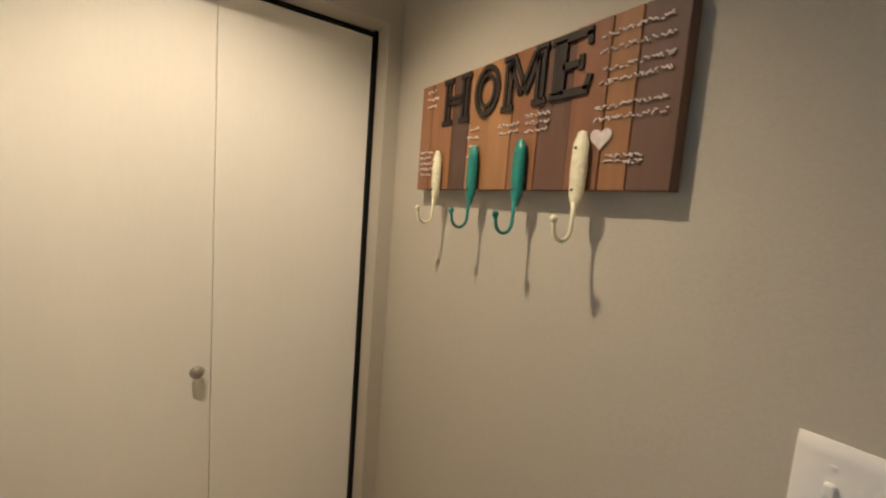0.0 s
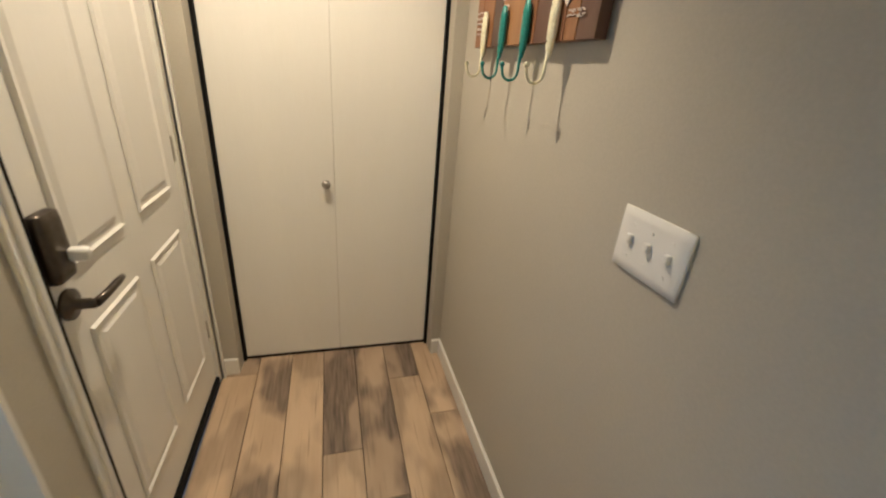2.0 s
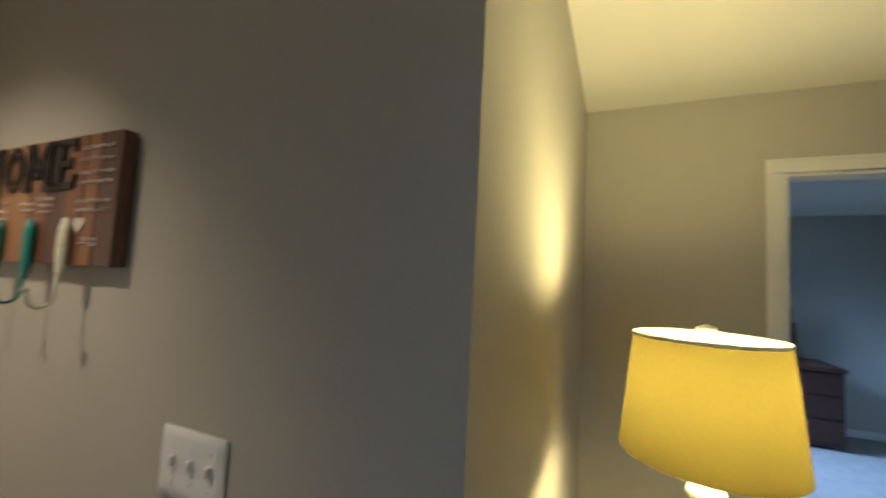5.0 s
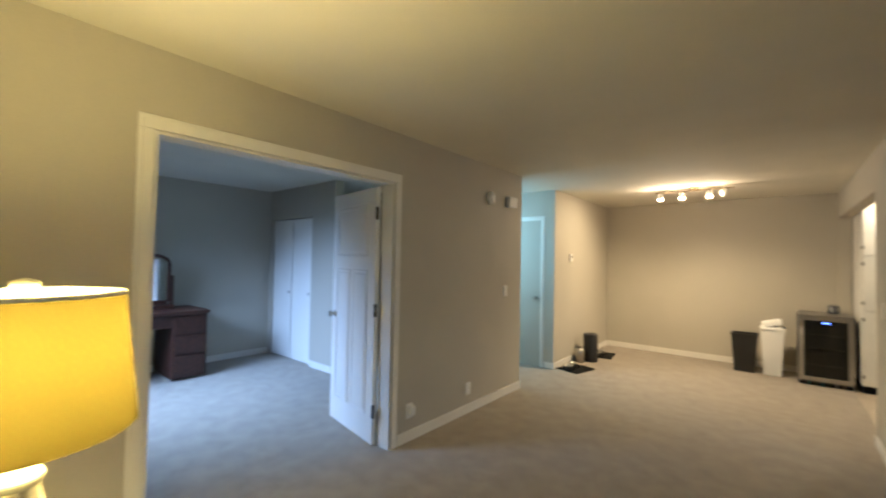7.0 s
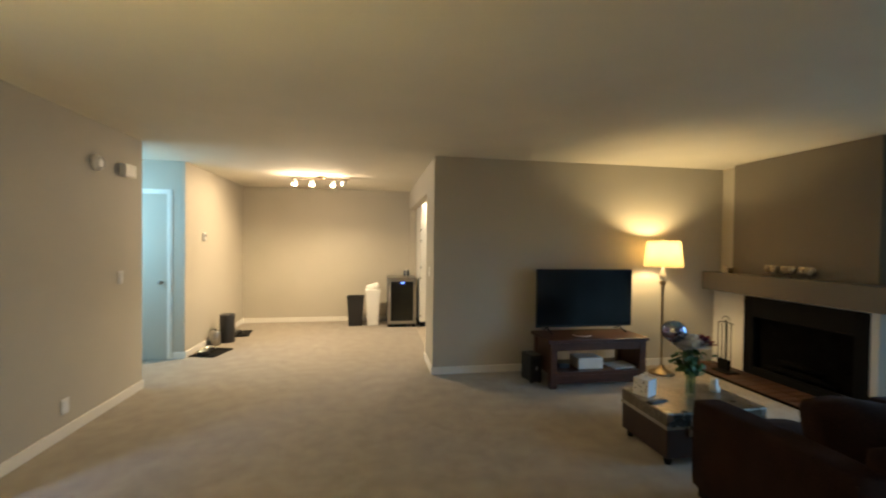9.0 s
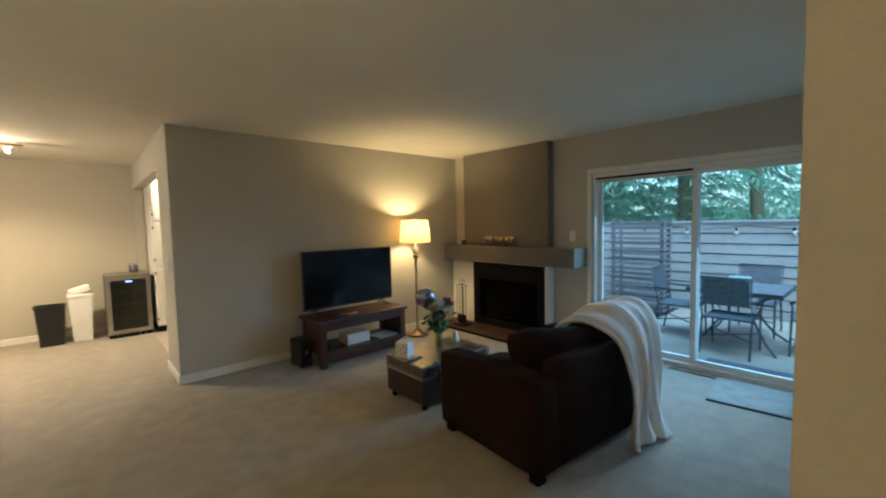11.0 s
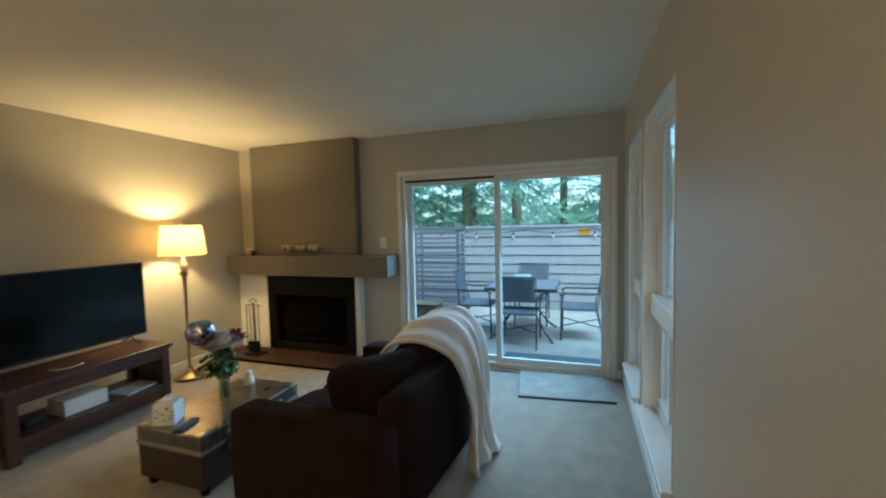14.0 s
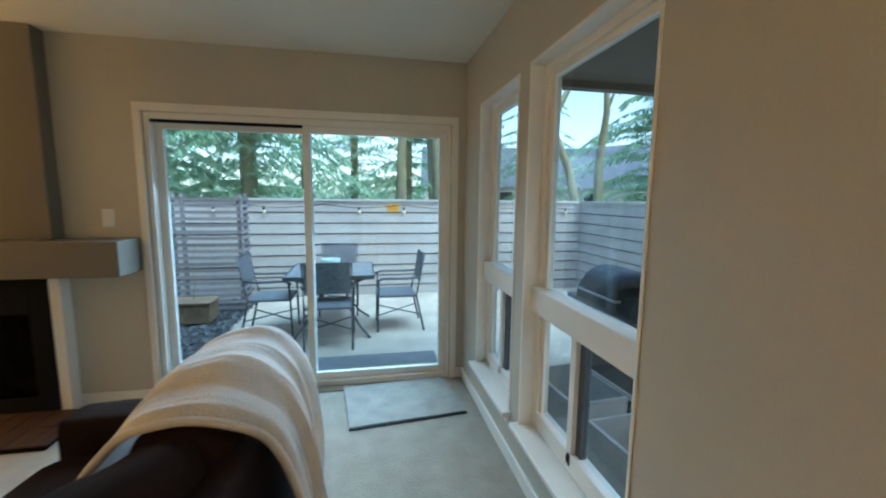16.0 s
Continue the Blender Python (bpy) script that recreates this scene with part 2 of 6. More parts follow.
wall_x("wall_windows", 0.19, 0.33, -4.617, -0.72, [(-4.08, -3.40, 0.27, 2.06), (-3.27, -2.41, 0.27, 2.07)])
wall_y("wall_patio", -4.617, -4.477, -4.32, 0.19, [(-1.995, 0.075, 0, 1.99)])
wall_x("wall_television", -4.32, -4.20, -4.477, -0.79)
wall_y("wall_kitchen", -0.91, -0.79, -7.42, -4.32, [(-7.36, -4.85, 0, 2.10)])
wall_x("wall_dining_back", -7.54, -7.42, -3.2, 2.29)
wall_y("wall_dining_east", 2.17, 2.29, -7.42, -5.20)
wall_x("wall_corridor_south", -5.30, -5.20, 2.29, 4.2)
wall_y("wall_corridor_end", 4.1, 4.2, -5.20, -4.17)
wall_x("wall_bedroom_south", -4.17, -4.05, 2.24, 5.92)
wall_x("wall_bedroom_closet", -3.17, -3.05, 4.15, 5.80, [(4.66, 5.70, 0, 2.0)])
wall_y("wall_bedroom_east", 5.80, 5.92, -4.05, 0.275)
wall_x("wall_kitchen_north", -4.42, -4.32, -3.2, -0.91)
wall_y("wall_kitchen_west", -3.3, -3.2, -7.54, -4.32)
setting("ceiling", boxes((-4.617, 5.92, -7.54, 0.33, H, H + 0.14), (-0.96, 0.555, 0.33, 2.80, H, H + 0.14)), CEILING,
        "off-white painted ceiling with fine texture", "ceiling")
setting("floor_carpet", boxes((-4.477, 5.80, -7.42, 0.19, -0.12, 0.0), (0.335, 5.80, 0.19, 0.275, -0.12, 0.0)), CARPET,
        "beige cut-pile wall-to-wall carpet", "carpet")
setting("floor_entry_base", boxes((-0.72, 0.335, 0.19, 2.70, -0.12, -0.012)), BLACK, "dark underlay below entry planks", "floor")
ground = setting("ground", boxes((-120, 60, -120, 120, -0.40, -0.14)), CONCRETE, "outdoor ground", "ground")

# ---- more materials ----


def weathered_plank(name):
    """Wood-look flooring: tan boards with smoky dark patches that run with the grain and break off across it."""
    m = bpy.data.materials.new(name)
    m.use_nodes = True
    n, link = m.node_tree.nodes, m.node_tree.links.new
    b = n["Principled BSDF"]
    co, info, off = n.new("ShaderNodeTexCoord"), n.new("ShaderNodeObjectInfo"), n.new("ShaderNodeVectorMath")
    off.operation = "MULTIPLY_ADD"
    link(info.outputs["Random"], off.inputs[0])
    off.inputs[1].default_value = (37, 53, 0)
    link(co.outputs["Object"], off.inputs[2])

    def grain(scale, stretch, detail=4):
        mp, t = n.new("ShaderNodeMapping"), n.new("ShaderNodeTexNoise")
        mp.inputs["Scale"].default_value = stretch
        t.inputs["Scale"].default_value, t.inputs["Detail"].default_value = scale, detail
        link(off.outputs[0], mp.inputs["Vector"])
        link(mp.outputs[0], t.inputs["Vector"])
        return t.outputs["Fac"]

    def span(src, lo, hi, a=0.0, z=1.0):
        r = n.new("ShaderNodeMapRange")
        for i, v in enumerate((lo, hi, a, z)):
            r.inputs[i + 1].default_value = v
        link(src, r.inputs[0])
        return r.outputs[0]

    def blend(fac, one, two, kind="MIX"):
        x = n.new("ShaderNodeMixRGB")
        x.blend_type = kind
        for i, v in ((0, fac), (1, one), (2, two)):
            if isinstance(v, tuple):
                x.inputs[i].default_value = (*v, 1)
            elif isinstance(v, float):
                x.inputs[i].default_value = v
            else:
                link(v, x.inputs[i])
        return x.outputs[0]

    tan = blend(span(grain(3.0, (3, 0.6, 1)), 0.35, 0.65), (0.45, 0.33, 0.215), (0.60, 0.455, 0.31))
    cast = blend(span(info.outputs["Random"], 0.45, 0.95), tan, (0.33, 0.25, 0.18))
    smoke = span(grain(2.0, (2.4, 0.9, 1), 3), 0.44, 0.53)
    dark = blend(span(grain(16, (5, 0.4, 1), 5), 0.3, 0.7), (0.085, 0.065, 0.05), (0.24, 0.18, 0.135))
    amount = n.new("ShaderNodeMath")
    amount.operation = "MULTIPLY"
    link(smoke, amount.inputs[0])
    link(span(info.outputs["Random"], 0.0, 0.6, 0.35, 0.97), amount.inputs[1])
    body = blend(amount.outputs[0], cast, dark)
    streak = grain(9, (9, 0.35, 1), 6)
    body = blend(span(streak, 0.60, 0.74, 0.0, 0.55), body, (0.10, 0.07, 0.05))
    knot = grain(4.5, (1.6, 0.8, 1), 1)
    body = blend(span(knot, 0.74, 0.78, 0.0, 0.8), body, (0.04, 0.028, 0.02))
    link(body, b.inputs["Base Color"])
    link(span(streak, 0.3, 0.7, 0.42, 0.6), b.inputs["Roughness"])
    bp = n.new("ShaderNodeBump")
    bp.inputs["Strength"].default_value, bp.inputs["Distance"].default_value = 0.12, 0.002
    link(streak, bp.inputs["Height"])
    link(bp.outputs[0], b.inputs["Normal"])
    return m


PLANK = weathered_plank("grey_brown_plank")
CEDAR = material("stained_cedar", (0.95, 0.90, 0.85), 0.5, vary=0.2, scale=3, fine=30, bump=0.12, stretch=(1, 12, 1.2),
                 palette=((0.25, 0.115, 0.048), (0.105, 0.052, 0.034), (0.34, 0.175, 0.068), (0.09, 0.05, 0.036), (0.29, 0.14, 0.055), (0.13, 0.068, 0.046), (0.22, 0.10, 0.048)))
CHALK = material("chalk_marks", (0.66, 0.59, 0.54), 0.9, vary=0.2, bump=0)
MERCURY = material("amber_mercury_glass", (0.45, 0.37, 0.25), 0.25, metal=0.45, vary=0.3, scale=30, fine=90, bump=0.1)
BURNT = material("burnt_black_letter", (0.018, 0.012, 0.009), 0.7, vary=0.3, bump=0.2)
TEAL = material("teal_enamel", (0.02, 0.20, 0.18), 0.4, vary=0.2, scale=25, fine=120, bump=0.3)
CREAM = material("distressed_cream_enamel", (0.74, 0.70, 0.50), 0.45, vary=0.15, scale=30, fine=120, bump=0.3)
TUB_GREY = material("grey_tub_plastic", (0.36, 0.37, 0.38), 0.4, vary=0.08, bump=0.03)
WHITEP = material("white_plastic", (0.80, 0.79, 0.76), 0.35, vary=0.02, bump=0.02)
STEEL = material("stainless_steel", (0.42, 0.41, 0.39), 0.34, metal=1.0, vary=0.08, fine=120, bump=0.04, stretch=(1, 1, 8))
TIN = material("aged_pewter_sheet", (0.22, 0.20, 0.165), 0.30, metal=0.85, vary=0.25, scale=6, fine=60, bump=0.1)
LEATHER = material("dark_brown_leather", (0.035, 0.018, 0.012), 0.5, vary=0.25, scale=8, fine=90, bump=0.25)
PAPER = material("white_card", (0.80, 0.80, 0.80), 0.7, vary=0.03, bump=0.02)
GREEN = material("leaf_green", (0.045, 0.11, 0.03), 0.55, vary=0.3, scale=20, bump=0.1)
PETALW = material("cream_petals", (0.72, 0.68, 0.60), 0.8, vary=0.1, scale=20, bump=0.1)
PETALR = material("burgundy_petals", (0.18, 0.02, 0.04), 0.8, vary=0.25, scale=20, bump=0.1)
FOIL = material("mirror_foil", (0.72, 0.42, 0.52), 0.10, metal=1.0, vary=0.45, scale=14, second=(0.30, 0.52, 0.85), bump=0)
SOFTW = material("frosted_glass_cup", (0.60, 0.53, 0.42), 0.3, vary=0.08, bump=0)
WICKER = material("grey_woven_resin", (0.14, 0.15, 0.165), 0.7, vary=0.25, scale=40, fine=160, bump=0.7, depth=0.004)
GRAPH = material("graphite_metal", (0.10, 0.105, 0.115), 0.45, metal=0.4, vary=0.15, bump=0.05)
MOSAIC = material("slate_mosaic_top", (0.22, 0.22, 0.23), 0.5, vary=0.35, scale=22, fine=60, bump=0.2)
STONES = material("black_river_stone", (0.035, 0.036, 0.04), 0.45, vary=0.3, scale=12, bump=0.2)
WEATHER = material("weathered_board", (0.20, 0.19, 0.20), 0.85, vary=0.25, scale=4, fine=50, bump=0.3, stretch=(1, 0.6, 8), per_object=0.2)
CRATE = material("worn_planter_wood", (0.17, 0.115, 0.07), 0.8, vary=0.25, scale=6, fine=60, bump=0.3)
BARK = material("mossy_bark", (0.27, 0.235, 0.175), 0.9, vary=0.35, scale=5, fine=40, bump=0.8, depth=0.02, second=(0.19, 0.20, 0.10))


def leafy(name, dark, light):
    """Thin foliage: diffuse, and light passing through the leaf."""
    m = bpy.data.materials.new(name)
    m.use_nodes = True
    n, link = m.node_tree.nodes, m.node_tree.links.new
    co, tex = n.new("ShaderNodeTexCoord"), n.new("ShaderNodeTexNoise")
    tex.inputs["Scale"].default_value, tex.inputs["Detail"].default_value = 1.6, 6
    link(co.outputs["Object"], tex.inputs["Vector"])
    rng = n.new("ShaderNodeMapRange")
    rng.inputs[1].default_value, rng.inputs[2].default_value = 0.35, 0.65
    link(tex.outputs["Fac"], rng.inputs[0])
    mix = n.new("ShaderNodeMixRGB")
    mix.inputs[1].default_value, mix.inputs[2].default_value = (*dark, 1), (*light, 1)
    link(rng.outputs[0], mix.inputs[0])
    face, thru, both = n.new("ShaderNodeBsdfDiffuse"), n.new("ShaderNodeBsdfTranslucent"), n.new("ShaderNodeMixShader")
    both.inputs[0].default_value = 0.5
    link(mix.outputs[0], face.inputs[0])
    link(mix.outputs[0], thru.inputs[0])
    link(face.outputs[0], both.inputs[1])
    link(thru.outputs[0], both.inputs[2])
    link(both.outputs[0], n["Material Output"].inputs[0])
    return m


NEEDLE = leafy("conifer_needles", (0.17, 0.29, 0.20), (0.34, 0.52, 0.34))
ROOF = material("grey_shingles", (0.11, 0.12, 0.14), 0.85, vary=0.2, scale=3, fine=30, bump=0.4)
SOFFIT = material("brown_soffit", (0.12, 0.09, 0.065), 0.8, vary=0.2, scale=3, fine=50, bump=0.2)
MATGREY = material("grey_doormat", (0.33, 0.31, 0.275), 0.95, vary=0.15, scale=8, fine=240, bump=0.8, depth=0.006)
OUTMAT = material("grey_ribbed_rubber_mat", (0.15, 0.155, 0.16), 0.9, vary=0.15, scale=8, fine=200, bump=0.6, depth=0.004)
COIR = material("coir_mat", (0.34, 0.20, 0.09), 0.95, vary=0.2, scale=10, fine=200, bump=0.8, depth=0.006)
TILE = material("kitchen_tile", (0.40, 0.35, 0.28), 0.45, vary=0.1, scale=3, fine=50, bump=0.1)
MIRROR = material("mirror_silver", (0.85, 0.86, 0.87), 0.02, metal=1.0, vary=0.0, bump=0)
SMOKED = material("smoked_glass_door", (0.012, 0.013, 0.014), 0.08, vary=0.1, bump=0)
BLUELED = glowing("blue_display", (0.15, 0.25, 1.0), 3.0)
GRASS = material("lawn_and_litter", (0.07, 0.09, 0.04), 0.95, vary=0.4, scale=1.5, fine=30, bump=0.5)


def soft(x0, x1, y0, y1, z0, z1, r=0.05, bm=None, puff=0.0):
    """An upholstered block: rounded edges, faces slightly bulged."""
    own = bmesh.new()
    box(own, x0, x1, y0, y1, z0, z1)
    bmesh.ops.subdivide_edges(own, edges=own.edges[:], cuts=5, use_grid_fill=True)
    c = Vector(((x0 + x1) / 2, (y0 + y1) / 2, (z0 + z1) / 2))
    h = Vector(((x1 - x0) / 2, (y1 - y0) / 2, (z1 - z0) / 2))
    for v in own.verts:
        d = v.co - c
        inner = Vector([max(-h[i] + r, min(h[i] - r, d[i])) for i in range(3)])
        out = d - inner
        if out.length > 1e-6:
            d = inner + out.normalized() * r
        if puff:
            a = [1 - (d[i] / h[i]) ** 2 for i in range(3)]
            k = puff * (max(a[0], 0) * max(a[1], 0) + max(a[0], 0) * max(a[2], 0) + max(a[1], 0) * max(a[2], 0))
            d += (d.normalized() * k) if d.length else d
            d += 0.006 * Vector((noise.noise(v.co * 6), noise.noise(v.co * 6 + Vector((9, 0, 0))), noise.noise(v.co * 6 + Vector((0, 9, 0)))))
        v.co = c + d
    for f in own.faces:
        f.smooth = True
    if bm is None:
        return own
    me = bpy.data.meshes.new("joined")
    own.to_mesh(me)
    own.free()
    bm.from_mesh(me)
    bpy.data.meshes.remove(me)
    return bm


def panel_relief(bm, u0, u1, z0, z1, face, axis, out, raised=0.008, rim=0.028):
    """A moulded door panel: sloped sunk rim and a raised field on a door's face."""
    def p(u, z, d):
        return (face + out * d, u, z) if axis == "x" else (u, face + out * d, z)
    rings = []
    for inset, d in ((0.0, 0.0015), (0.006, 0.009), (0.012, 0.003), (rim, 0.002), (rim + 0.014, raised)):
        rings.append([bm.verts.new(p(u, z, d)) for u, z in ((u0 + inset, z0 + inset), (u1 - inset, z0 + inset),
                                                           (u1 - inset, z1 - inset), (u0 + inset, z1 - inset))])
    for a, b in zip(rings, rings[1:]):
        for i in range(4):
            bm.faces.new((a[i], a[(i + 1) % 4], b[(i + 1) % 4], b[i]))
    bm.faces.new(rings[-1])


# ---- trim ----
def base_run(*rows):
    for r in rows:
        setting("baseboard", boxes(r, bevel=0.004), TRIM, "white painted baseboard along the wall", "baseboard")


B, T = 0.085, 0.014
base_run((2.12 - T, 2.12, -4.17, -2.222, 0, B), (2.12 - T, 2.12, -0.518, 0.275, 0, B),
         (0.335, 2.106, 0.275 - T, 0.275, 0, B), (0.335 - T, 0.335, 0.275, 1.94, 0, B),
         (0.285, 0.321, 1.94 - T, 1.94, 0, B), (-0.72, -0.647, 1.94 - T, 1.94, 0, B), (-0.72, -0.72 + T, 0.19, 0.975, 0, B),
         (-4.477, -0.72, 0.19 - T, 0.19, 0, B), (-4.477, -4.477 + T, 0.132, 0.176, 0, B), (-4.477, -4.477 + T, -2.56, -2.052, 0, B),
         (-3.93, -0.79, -4.20, -4.20 + T, 0, B), (-0.79, -0.79 + T, -4.85, -4.20, 0, B),
         (-0.776, 2.156, -7.42, -7.42 + T, 0, B), (2.17 - T, 2.17, -7.42, -5.20, 0, B), (2.156, 2.30, -5.20, -5.20 + T, 0, B),
         (5.80 - T, 5.80, -3.05, 0.275, 0, B), (4.15, 4.64, -3.05, -3.05 + T, 0, B), (4.15 - T, 4.15, -3.17, -3.05, 0, B))
# bedroom opening: jambs and moulded casing
bed_jamb = setting("door_1", boxes((2.117, 2.243, -2.15, -2.136, 0, 2.045), (2.117, 2.243, -0.604, -0.59, 0, 2.045), (2.117, 2.243, -2.136, -0.604, 2.031, 2.045)),
        TRIM, "white painted jamb of the bedroom doorway", "door frame")


def casing(name, axis, face, out, a, b, top, w=0.07, bottom=0.0):
    """A stepped casing round an opening from a to b."""
    def row(u0, u1, z0, z1, d):
        lo, hi = sorted((face, face + out * d))
        return (lo, hi, u0, u1, z0, z1) if axis == "x" else (u0, u1, lo, hi, z0, z1)
    rows = []
    for inset, d in ((0.0, 0.012), (0.018, 0.018)):
        rows += [row(a - w + inset, a - 0.004, bottom, top, d), row(b + 0.004, b + w - inset, bottom, top, d),
                 row(a - w + inset, b + w - inset, top + 0.001, top + w - inset, d)]
    return setting(name, boxes(*rows, bevel=0.003), TRIM, "white painted moulded door casing", "trim")


casing("trim_bedroom", "x", 2.12, -1, -2.15, -0.59, 2.045)
casing("trim_bedroom_inside", "x", 2.24, 1, -2.15, -0.59, 2.045)
casing("trim_entry", "x", -0.72, 1, 1.05, 1.90, 2.05, w=0.038)
casing("trim_patio", "x", -4.477, 1, -1.995, 0.075, 1.99, w=0.055)
casing("trim_corridor", "y", -5.20, 1, 2.37, 3.08, 2.03, w=0.06)

# ---- entry ----
closet = thing("closet_door", 0, 2.03, 0, 0, "white flush bifold closet door, closed, with one round knob", "closet door")
for a, b in ((-0.630, -0.1815), (-0.1805, 0.268)):
    part("leaf", boxes((a, b, 0.0, 0.03, 0.018, 1.968), bevel=0.002), DOORP, closet)
knob = part("knob", lathe([(0.0, 0.0), (0.008, 0.0), (0.008, 0.012), (0.016, 0.018), (0.019, 0.026), (0.015, 0.034), (0.0, 0.037)], 20), NICKEL,
            closet, "round brushed nickel knob")
knob.matrix_local = pose(-0.217, 0.0, 0.905, 90, 0, 0)
# Black strips put in for the shade in the gaps round the leaves.
part("seal", boxes((-0.645, -0.632, -0.012, 0.03, 0.0, 1.985), (0.270, 0.283, -0.012, 0.03, 0.0, 1.985), (-0.632, 0.270, 0.004, 0.03, 0.0, 0.014)), BLACK, closet)
part("track", boxes((-0.64, 0.278, 0.0, 0.028, 1.972, 1.984)), BLACK, closet)

front = thing("front_door", -0.735, 1.475, 0, 0, "white six-panel front door, closed, with keypad deadbolt and lever", "door")
bm = boxes((-0.045, 0.0, -0.388, 0.408, 0.035, 2.035), bevel=0.002)
for u0, u1 in ((-0.30, -0.045), (0.055, 0.31)):
    for z0, z1 in ((0.22, 0.80), (0.95, 1.55), (1.66, 1.90)):
        panel_relief(bm, u0, u1, z0, z1, 0.0, "x", 1)
part("slab", bm, DOORP, front)
part("weatherstrip", boxes((-0.05, 0.0125, -0.411, -0.389, 0.0, 2.035), (-0.06, 0.012, -0.42, 0.42, 0.0, 0.032)), BLACK, front, "black rubber seal and threshold")
for z in (0.25, 1.02, 1.80):
    part("hinge", boxes((-0.004, 0.006, 0.409, 0.421, z, z + 0.09), bevel=0.002), NICKEL, front)
bolt = part("deadbolt", soft(0.0, 0.030, -0.385, -0.315, 0.95, 1.095, 0.012), BRONZE, front, "dark bronze keypad deadbolt cover")
turn = part("thumb_turn", soft(0.028, 0.066, -0.345, -0.322, 0.985, 1.015, 0.009), WHITEP, bolt)
lever = part("lever_handle", lathe([(0.0, 0), (0.034, 0), (0.034, 0.008), (0.012, 0.014), (0.011, 0.05), (0.0, 0.052)], 20), BRONZE, front, "dark bronze lever handle")
lever.matrix_local = pose(0.0, -0.337, 0.886, 0, 90, 0)
arm = part("lever_arm", tube([(0.05, -0.337, 0.886), (0.055, -0.30, 0.888), (0.055, -0.25, 0.889), (0.05, -0.215, 0.884)], [0.010, 0.009, 0.009, 0.007]), BRONZE, front)
part("peephole", lathe([(0.0, 0), (0.008, 0), (0.008, 0.004), (0.0, 0.004)], 12), BRONZE, front).matrix_local = pose(0, 0.005, 1.60, 0, 90, 0)
setting("door_2", boxes((-0.86, -0.722, 1.05, 1.064, 0, 2.05), (-0.86, -0.722, 1.886, 1.90, 0, 2.05), (-0.86, -0.722, 1.064, 1.886, 2.037, 2.05)), TRIM,
        "white painted jamb of the front door", "door frame")


def window_unit(name, axis, face, inward, a, b, z0, z1, mid=None, sill=0.05, label="", ends=0.02):
    """A recessed vinyl window in an opening a..b: jamb liner, frame, panes, mullions and a sill. inward points into the room."""
    w = tagged(new(name), label, "window", "", "structure")
    def row(u0, u1, d0, d1, c, d):
        lo, hi = sorted((face - inward * d0, face - inward * d1))
        return (u0, u1, lo, hi, c, d) if axis == "x" else (lo, hi, u0, u1, c, d)
    f = 0.045
    part("window_frame", boxes(row(a, a + f, 0.07, 0.13, z0, z1), row(b - f, b, 0.07, 0.13, z0, z1), row(a + f, b - f, 0.07, 0.13, z1 - f, z1),
                               row(a + f, b - f, 0.07, 0.13, z0, z0 + f + (0.06 if mid else 0.0)), bevel=0.004), TRIM, w, "white vinyl window frame")
    part("jamb_liner", boxes(row(a, a + 0.012, -0.004, 0.07, z0, z1), row(b - 0.012, b, -0.004, 0.07, z0, z1),
                             row(a + 0.012, b - 0.012, -0.004, 0.07, z1 - 0.012, z1)), TRIM, w)
    part("sash", boxes(row(a + f, a + f + 0.03, 0.085, 0.12, z0 + f, z1 - f), row(b - f - 0.03, b - f, 0.085, 0.12, z0 + f, z1 - f),
                       row(a + f + 0.03, b - f - 0.03, 0.085, 0.12, z1 - f - 0.03, z1 - f), bevel=0.003), TRIM, w)
    panes = []
    if mid:
        part("transom", boxes(row(a + 0.012, b - 0.012, 0.035, 0.125, mid - 0.06, mid + 0.06), bevel=0.005), TRIM, w)
        c = a + 0.44 * (b - a)
        part("mullion", boxes(row(c - 0.022, c + 0.022, 0.07, 0.12, z0 + f, mid - 0.06), bevel=0.004), TRIM, w)
        part("sliding_sash", boxes(row(c + 0.022, c + 0.06, 0.09, 0.12, z0 + f, mid - 0.06), row(c + 0.06, b - f - 0.03, 0.09, 0.12, z0 + f, z0 + f + 0.03)), GRAPH, w,
             "dark screen frame of the sliding sash")
        panes = [(a + f, b - f, mid + 0.06, z1 - f), (a + f, c - 0.022, z0 + f, mid - 0.06), (c + 0.022, b - f, z0 + f, mid - 0.06)]
    else:
        panes = [(a + f, b - f, z0 + f, z1 - f)]
    for p in panes:
        part("pane", boxes(row(p[0], p[1], 0.1, 0.104, p[2], p[3])), GLASS, w).visible_shadow = False
    part("window_sill", boxes(row(a - ends, b + ends, -sill, 0.07, z0 - 0.004, z0 + 0.022), bevel=0.005), TRIM, w, "white painted window sill")
    part("apron", boxes(row(a - ends + 0.01, b + ends - 0.01, -0.014, -0.001, z0 - 0.06, z0 - 0.005), bevel=0.003), TRIM, w)
    return w


window_unit("window_1", "x", 0.19, -1, -3.27, -2.41, 0.27, 2.07, 0.955, 0.05, "white vinyl window with lower sliding sash")
window_unit("window_2", "x", 0.19, -1, -4.08, -3.40, 0.27, 2.06, 0.955, 0.05, "narrow white vinyl window with lower sliding sash")
window_unit("window_3", "y", -0.72, 1, 0.36, 0.90, 0.31, 2.05, None, 0.045, "tall white sidelight window beside the front door", 0.03)

